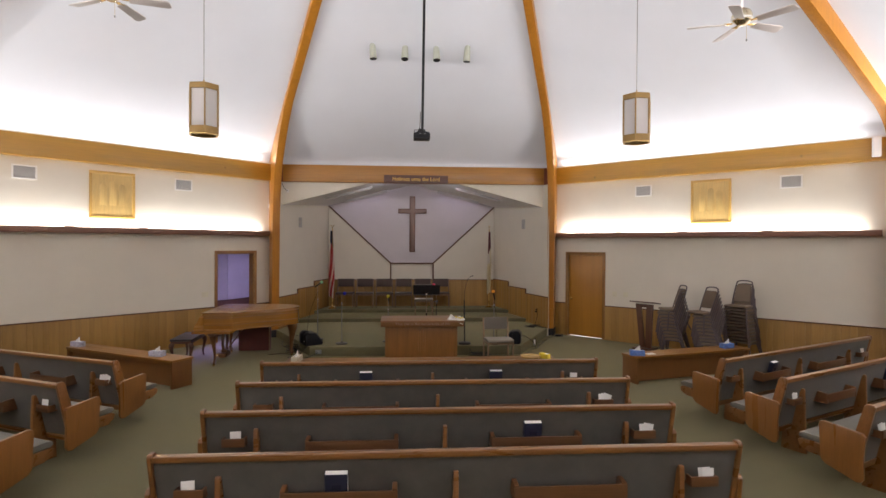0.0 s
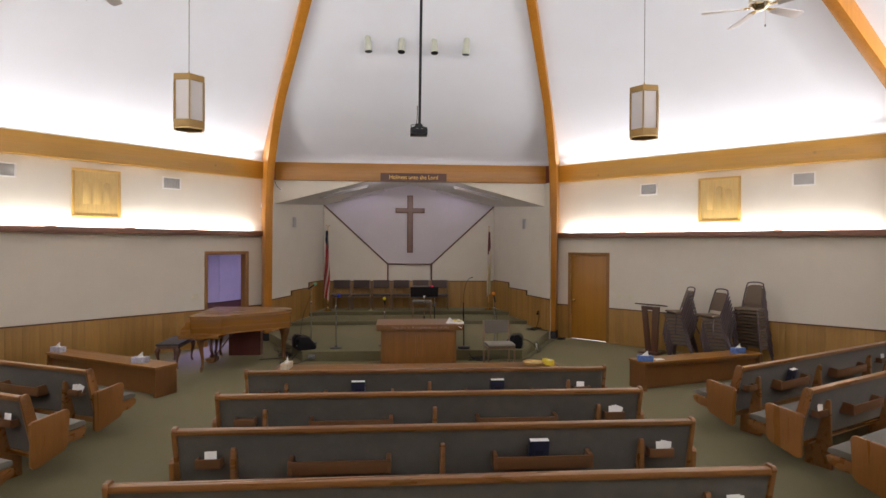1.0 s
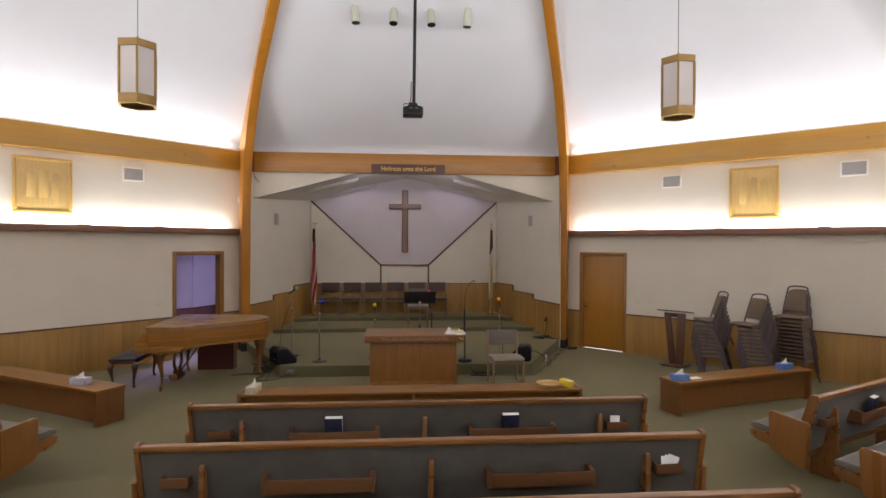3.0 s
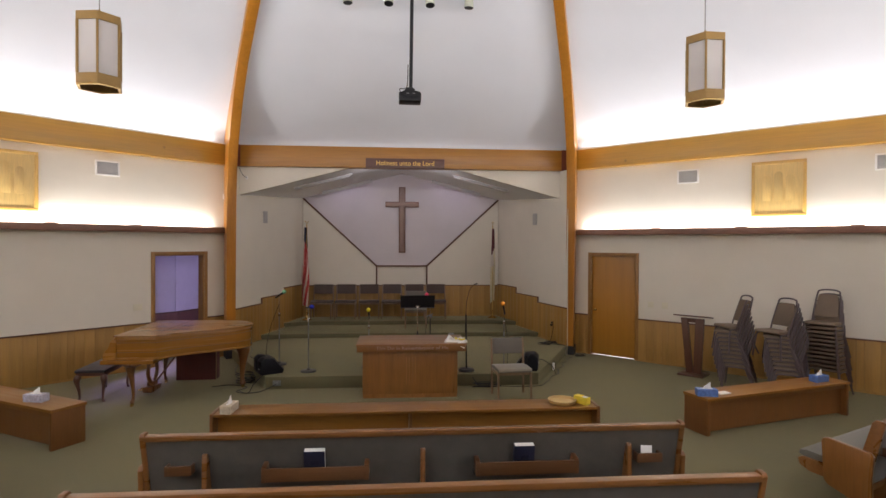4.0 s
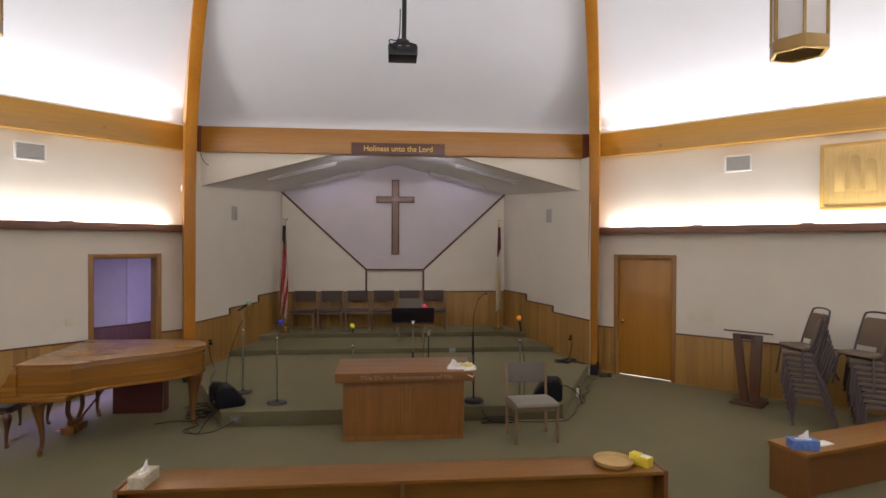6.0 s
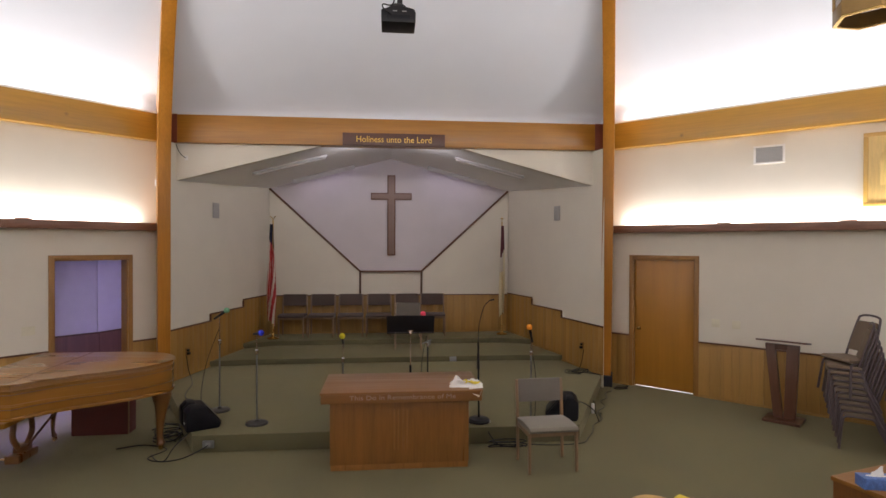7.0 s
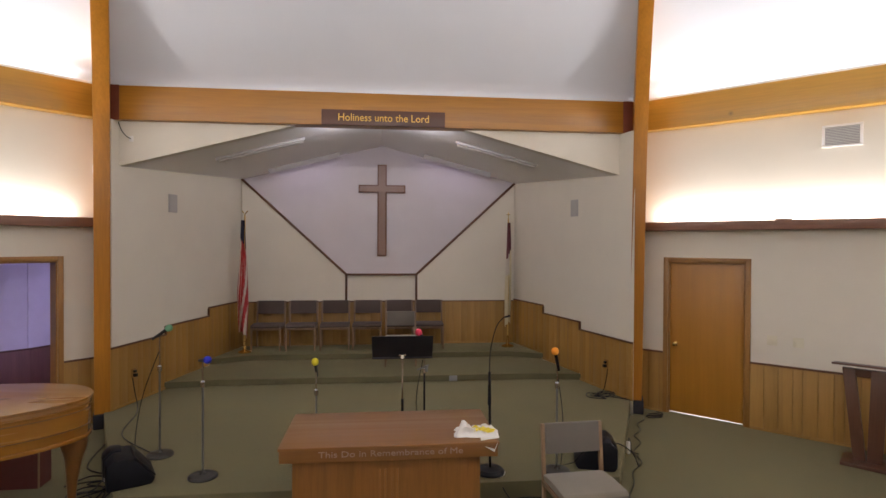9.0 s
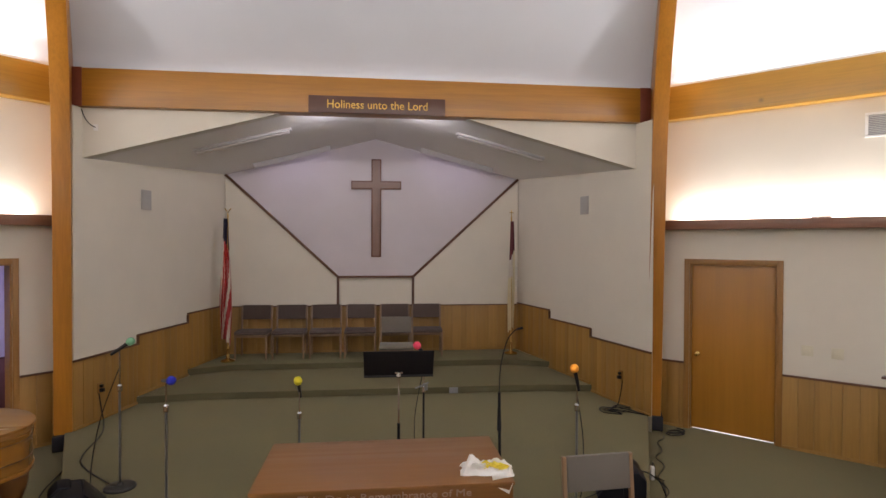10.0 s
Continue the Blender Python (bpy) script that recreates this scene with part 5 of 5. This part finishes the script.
def flag(x, y, kind, label):
    """A furled flag hanging on a pole with a round foot."""
    t = thing("flag", pose(x, y, LV[2]), label, "flag", "flags")
    part("stand", lathe([(0.11, 0.0), (0.11, 0.015), (0.07, 0.03), (0.03, 0.045), (0.02, 0.12), (0.016, 0.20), (0.0, 0.20)], 24), M_BRASS, t, "brass stand")
    part("pole", rod(bmesh.new(), (0, 0, 0.15), (0, 0, 2.34), 0.012, seg=10), M_PLAQUE, t)
    if kind == "stripes":
        part("finial", sweep([(-0.05, 0, 2.42), (-0.02, 0, 2.39), (0, 0, 2.34), (0.02, 0, 2.39), (0.05, 0, 2.42)], 0.009, 8), M_BRASS, t)
    else:
        f = part("finial", rod(bmesh.new(), (0, 0, 2.34), (0, 0, 2.45), 0.007), M_BRASS, t)
        part("arm", rod(bmesh.new(), (-0.035, 0, 2.41), (0.035, 0, 2.41), 0.007), M_BRASS, f)
    # folds: a cloth gathered into pleats, split into stripes that run down it
    rows_, cols = 48, 48
    top_, bot = 2.26, (0.34 if kind == "stripes" else 0.36)
    def at(u, v):
        wide = 0.022 + (0.075 if kind == "stripes" else 0.04) * min(1, v * 1.6) * (1 - 0.35 * max(0, v - 0.7) / 0.3)
        a = u * 5 * math.pi
        bx = (u - 0.5) * 2 * wide + 0.012 * math.sin(a * 1.3 + 3 * v)
        by = -0.03 + 0.035 * math.sin(a) * min(1, 0.3 + v) + 0.01 * math.sin(7 * v + a)
        z = top_ + (bot - top_) * v + 0.06 * math.sin(u * 3.1) * v - (0.10 * u if kind == "stripes" else -0.06 * u) * v
        return (bx + (-0.03 if kind == "stripes" else 0.0), by, z)
    def colour(u, v):
        if kind == "stripes":
            if v < 0.15 + 0.1 * u:
                return 2
            return 0 if (u * 4.6 + v * 2.1 + 0.22 * math.sin(7 * v + 2 * u)) % 1 < 0.60 else 1
        if v < 0.38 - 0.12 * u:
            return 0
        return 3 if v > 0.52 or u > 0.7 else 1
    mats = (M_RED if kind == "stripes" else M_MAROON, M_FLAGWHITE, M_FLAGBLUE, M_FLAGCREAM)
    names = ("red_cloth", "white_cloth", "blue_canton", "gold_fringe")
    for c in range(4):
        bm = bmesh.new()
        keep = {}
        for i in range(cols):
            for j in range(rows_):
                if colour((i + 0.5) / cols, (j + 0.5) / rows_) == c:
                    vs = []
                    for di, dj in ((0, 0), (1, 0), (1, 1), (0, 1)):
                        key = (i + di, j + dj)
                        if key not in keep:
                            keep[key] = bm.verts.new(at(key[0] / cols, key[1] / rows_))
                        vs.append(keep[key])
                    bm.faces.new(vs)
        if bm.faces:
            part(names[c], bm, mats[c], t)
        else:
            bm.free()


flag(-2.32, 2.92, "stripes", "furled striped flag in red, white and blue on a pole")
flag(2.30, 3.10, "plain", "furled white and cream flag with a dark canton on a pole")

# sockets in the carpeted fronts, and a jack plate by the header
for m, lab in ((pose(-1.97, -2.13, 0.095), "ivory socket plate in the platform's front"), (pose(1.08, 1.385, 0.24), "ivory socket plate in a step's front")):
    t = thing("floor_socket", m, lab, "socket", "floor sockets")
    part("plate", solid((-0.06, -0.022, -0.04), (0.06, -0.001, 0.04), 0.004), M_VENTDARK if m.translation.y > 0 else M_STAND, t)
    part("outlet", solid((-0.025, -0.026, -0.022), (0.025, -0.0225, 0.022), 0.003), M_VENTDARK, t)
jack = thing("jack_plate", pose(-3.10, 0.458, 3.55), "small white jack plate with a black lead", "socket")
part("plate", solid((-0.025, -0.012, -0.035), (0.025, -0.001, 0.035), 0.003), M_WHITE, jack)
part("lead", sweep(smooth_path([(0.0, -0.015, 0.0), (-0.05, -0.03, 0.03), (-0.10, -0.04, 0.10), (-0.14, -0.03, 0.20)], 4), 0.006, 6), M_BLACK, jack, "black lead")


def cable(points, label="loose black cable lying on the carpet", r=0.006):
    whole("cable", sweep(smooth_path(points, 5), r, 6), M_BLACK, Matrix(), label, "cable", "loose cables")


z0, z1 = 0.008, LV[0] + 0.008
cable([(-2.2, -1.95, z1), (-2.3, -2.2, 0.1), (-2.35, -2.35, z0), (-2.55, -2.25, z0), (-2.45, -2.0, z0), (-2.75, -1.85, z0), (-3.0, -1.95, z0)])
cable([(-2.45, -1.75, z0), (-2.6, -1.6, z0), (-2.42, -1.5, z0), (-2.7, -1.4, z0), (-2.5, -1.25, z0), (-2.9, -1.0, z0), (-3.05, -0.3, z0)])
cable([(-1.97, -2.155, 0.09), (-2.05, -2.2, 0.05), (-2.2, -2.3, z0), (-2.4, -2.35, z0), (-2.55, -2.15, z0)])
cable([(-3.18, 0.66, 0.53), (-3.14, 0.65, 0.3), (-3.05, 0.5, z1), (-2.9, 0.1, z1), (-2.75, -0.6, z1), (-2.3, -1.1, z1), (-2.15, -1.2, z1)])
cable([(-2.13, -1.22, 1.2), (-2.28, -1.2, 0.8), (-2.33, -1.25, 0.45), (-2.28, -1.4, z1 + 0.02), (-2.2, -1.6, z1)], "thin black lead hanging from a microphone stand", 0.004)
cable([(3.19, 0.66, 0.53), (3.14, 0.62, 0.32), (3.05, 0.55, z1), (2.85, 0.55, z1), (2.8, 0.35, z1), (3.0, 0.25, z1), (2.9, 0.45, z1), (3.15, 0.3, z1), (3.3, 0.15, z1)])
cable([(3.15, 0.35, z1), (2.95, 0.3, z1 + 0.01), (2.85, 0.45, z1), (3.05, 0.5, z1 + 0.01), (3.25, 0.25, z1), (3.33, 0.2, z1), (3.44, 0.14, z0), (3.36, -0.08, z0), (3.22, -0.2, z0), (3.14, -0.45, z0), (2.98, -0.62, z0), (2.95, -0.85, z0), (2.74, -1.12, z0), (2.70, -1.40, z0), (2.50, -1.62, z0), (2.40, -1.86, z0), (2.27, -2.06, z0), (2.14, -2.22, z0), (1.8, -2.25, z0), (1.5, -2.2, z0)], r=0.0045)
cable([(1.28 + (0.20 + 0.04 * math.sin(2.1 * n)) * math.cos(0.85 * n), -2.27 + (0.06 + 0.02 * math.cos(1.9 * n)) * math.sin(0.85 * n), z0 + 0.004 * n) for n in range(22)], "heap of black lead lying before the platform", 0.006)
cable([(-2.55 + (0.13 + 0.03 * math.sin(2.3 * n)) * math.cos(0.9 * n), -1.72 + (0.16 + 0.03 * math.cos(1.7 * n)) * math.sin(0.9 * n), z0 + 0.006 * n) for n in range(26)], "heap of black lead lying behind the piano", 0.007)
# a coil of lead by the platform's corner
cable([(3.56 + (0.10 + 0.02 * math.sin(2.3 * n)) * math.cos(0.9 * n), 0.02 + (0.08 + 0.02 * math.cos(1.7 * n)) * math.sin(0.9 * n), z0 + 0.003 * n) for n in range(16)], "coil of black lead lying on the carpet", 0.007)
cable([(3.05 + (0.14 + 0.03 * math.sin(2.1 * n)) * math.cos(0.8 * n), 0.42 + 0.10 * math.sin(0.8 * n + 0.4), z1 + 0.003 * n) for n in range(16)], "coil of black lead lying on the platform", 0.005)
cable([(2.2, -1.75, LV[0] + 0.12), (2.35, -1.6, LV[0] + 0.10), (2.55, -1.5, 0.15), (2.62, -1.5, z0), (2.75, -1.2, z0)])
cable([(1.0, -1.9, z1), (1.05, -2.05, z1), (1.1, -2.16, 0.1), (1.2, -2.22, z0), (1.4, -2.24, z0)])
cable([(1.61, -1.96, 1.1), (1.67, -1.95, 0.7), (1.68, -1.9, 0.3), (1.7, -1.85, z1), (1.9, -1.75, z1)], "thin black lead hanging from a microphone stand", 0.004)
cable([(0.43, -1.34, 1.1), (0.37, -1.33, 0.75), (0.38, -1.3, 0.4), (0.45, -1.2, z1), (0.7, -1.0, z1)], "thin black lead hanging from a microphone stand", 0.004)

plug = thing("power_plug", pose(2.675, -1.13, 0.0), "small white plug box standing at the platform's side", "plug")
part("plug_body", solid((-0.016, -0.02, 0.001), (0.016, 0.02, 0.13), 0.005), M_WHITE, plug)
part("plug_cord", sweep(smooth_path([(0.0, 0.0, 0.13), (0.02, 0.03, 0.16), (0.05, 0.05, 0.10), (0.06, 0.04, 0.01), (0.10, -0.05, 0.008)], 5), 0.004, 6), M_BLACK, plug, "thin black cord")

# ---- hanging from the ceiling ----
def roof(x, y):
    """The ceiling's height over a place."""
    d = max((x * math.sin(radians(45 * k)) + (y - YC) * math.cos(radians(45 * k))) for k in range(8))
    return CEIL0 + RISE * (APO - d)


def lantern(x, y, turn):
    z = 3.96
    t = thing("hanging_lantern", pose(x, y, z, 0, 0, turn), "six-sided brass lantern with frosted panels on a thin cord", "lantern", "hanging lanterns")
    R = 0.242
    hexa = lambda r: [(r * math.cos(math.pi / 3 * i), r * math.sin(math.pi / 3 * i)) for i in range(6)]
    def ring(z0, z1, wall):
        """An open six-sided band."""
        bm = bmesh.new()
        loops = [[bm.verts.new((px, py, z)) for px, py in hexa(r)] for r, z in ((R, z0), (R, z1), (R - wall, z1), (R - wall, z0))]
        for n in range(4):
            for i in range(6):
                bm.faces.new((loops[n][i], loops[n][(i + 1) % 6], loops[(n + 1) % 4][(i + 1) % 6], loops[(n + 1) % 4][i]))
        bmesh.ops.recalc_face_normals(bm, faces=bm.faces)
        bmesh.ops.bevel(bm, geom=bm.edges[:], offset=0.003, segments=1, affect="EDGES")
        return bm
    part("bottom_band", ring(0.012, 0.125, 0.022), M_LANTERN, t)
    part("bottom_rim", ring(0.0, 0.0115, 0.034), M_BRASS, t, "bright brass rim")
    part("top_band", ring(0.70, 0.79, 0.022), M_LANTERN, t)
    part("lamp_holder", lathe([(0.0, 0.56), (0.03, 0.57), (0.03, 0.66), (0.012, 0.69), (0.012, 0.80)], 14), M_WHITE, t)
    part("roof", lathe([(R * 0.95, 0.7905), (R * 0.7, 0.81), (0.03, 0.83), (0.0, 0.832)], 6), M_LANTERN, t)
    for i in range(6):
        a = math.pi / 3 * i
        part("post", solid((-0.012, -0.012, 0.1255), (0.012, 0.012, 0.6995), 0.003), M_LANTERN, t, m=pose((R - 0.014) * math.cos(a), (R - 0.014) * math.sin(a), 0, 0, 0, math.degrees(a)))
        b = a + math.pi / 6
        ap = R * math.cos(math.pi / 6) - 0.02
        part("pane", solid((-0.003, -0.099, 0.1255), (0.003, 0.099, 0.6995)), M_FROST, t, "frosted white pane", pose(ap * math.cos(b), ap * math.sin(b), 0, 0, 0, math.degrees(b)))
    part("stem", rod(bmesh.new(), (0, 0, 0.83), (0, 0, 0.88), 0.010), M_LANTERN, t)
    part("cord", rod(bmesh.new(), (0, 0, 0.88), (0, 0, roof(x, y) - z), 0.006, seg=8), M_STAND, t, "thin grey cord")


lantern(3.565, -4.43, 3)
lantern(-3.43, -4.38, 52)

pr = thing("ceiling_projector", pose(0.035, -3.45, 4.13), "black projector hanging on a long black pole", "projector")
part("body", slab([(-0.145, 0.0), (0.145, 0.0), (0.147, 0.085), (0.135, 0.115), (0.06, 0.135), (-0.06, 0.14), (-0.10, 0.118), (-0.147, 0.105)], -0.13, 0.13, "y", 0.010), M_BLACK, pr)
part("lens", lathe([(0.04, 0), (0.042, 0.03), (0.03, 0.034), (0.0, 0.03)], 18), M_STAND, pr, m=pose(0.06, 0.13, 0.055, -90, 0, 0))
part("vent", solid((-0.10, -0.134, 0.02), (0.10, -0.1305, 0.060), 0.002), M_CLOTH, pr)
for x in (-0.03, 0.05):
    part("mark", solid((x - 0.018, -0.1335, 0.088), (x + 0.018, -0.1305, 0.096)), M_VENTDARK, pr, "small pale mark")
part("bracket", lathe([(0.03, 0.136), (0.066, 0.150), (0.068, 0.180), (0.055, 0.192), (0.0, 0.192)], 20), M_BLACK, pr)
part("bracket_arm", solid((-0.05, -0.06, 0.128), (0.05, 0.06, 0.150), 0.004), M_BLACK, pr)
part("pole", rod(bmesh.new(), (0.012, 0, 0.17), (0.04, 0, roof(0.075, -3.45) - 4.13), 0.024), M_BLACK, pr)
part("lead", sweep(smooth_path([(-0.05, -0.12, 0.06), (-0.12, -0.16, 0.09), (-0.13, -0.12, 0.15), (-0.04, -0.04, 0.2), (-0.026, -0.02, 0.5)], 4), 0.006, 6), M_BLACK, pr)

for x, rx, ry in ((-0.91, -4, -4), (-0.265, -14, 2), (0.375, -12, -2), (1.0, 2, 3)):
    t = thing("ceiling_spotlight", pose(x, -2.10, 6.125, rx, ry, 0), "pale grey-green tapered spotlight under the ceiling", "spotlight", "ceiling spotlights")
    part("can", lathe([(0.070, -0.13), (0.074, -0.13), (0.066, 0.0), (0.058, 0.16), (0.060, 0.20), (0.050, 0.222), (0.0, 0.225)], 24), M_SPOT, t)
    # flat black disc under the closed can, standing for the shade inside
    part("opening", lathe([(0.0, -0.1335), (0.070, -0.1335), (0.070, -0.1305), (0.0, -0.1305)], 24), M_BLACK, t, "black disc for the shaded hollow")
    part("stem", rod(bmesh.new(), (0, 0, 0.21), (0, 0, roof(x, -2.1) - 6.125), 0.012), M_WHITE, t)


def fan(x, y, z, turn):
    t = thing("ceiling_fan", pose(x, y, z, 0, 0, turn), "white five-bladed ceiling fan with a brass motor", "ceiling fan", "ceiling fans")
    part("motor", lathe([(0.0, -0.05), (0.05, -0.045), (0.07, -0.02), (0.105, 0.01), (0.115, 0.07), (0.095, 0.12), (0.05, 0.15), (0.0, 0.155)], 28), M_FANBRASS, t, "polished brass motor")
    part("collar", lathe([(0.075, 0.005), (0.120, 0.02), (0.120, 0.032), (0.09, 0.04)], 28), M_WHITE, t)
    part("rod", rod(bmesh.new(), (0, 0, 0.09), (0, 0, roof(x, y) - z), 0.013), M_WHITE, t)
    part("canopy", lathe([(0.0, -0.13), (0.03, -0.13), (0.07, -0.05), (0.075, 0.03)], 20), M_WHITE, t, m=pose(0, 0, roof(x, y) - z))
    for i in range(5):
        arm = part("blade_iron", slab([(0.10, -0.02), (0.19, -0.035), (0.21, 0.0), (0.19, 0.035), (0.10, 0.02)], 0.0, 0.006, bevel=0.002), M_BRASS, t, "brass blade iron", pose(0, 0, -0.02, 0, 0, 72 * i))
        part("blade", slab([(0.17, -0.05), (0.56, -0.068), (0.595, -0.05), (0.605, 0.05), (0.57, 0.068), (0.17, 0.05)], -0.004, 0.004, bevel=0.002), M_FANBLADE, arm, m=pose(0, 0, 0.0, -12, 0, 0))
    part("pull_chain", rod(bmesh.new(), (0.04, -0.03, -0.05), (0.04, -0.03, -0.21), 0.002, seg=6), M_BRASS, t)
    part("chain_bob", lathe([(0.0, -0.03), (0.008, -0.025), (0.010, -0.01), (0.004, 0.0)], 10), M_STAND, t, m=pose(0.04, -0.03, -0.21))


fan(3.72, -7.04, 4.94, 14.4)
fan(-3.54, -6.95, 5.0, 12)
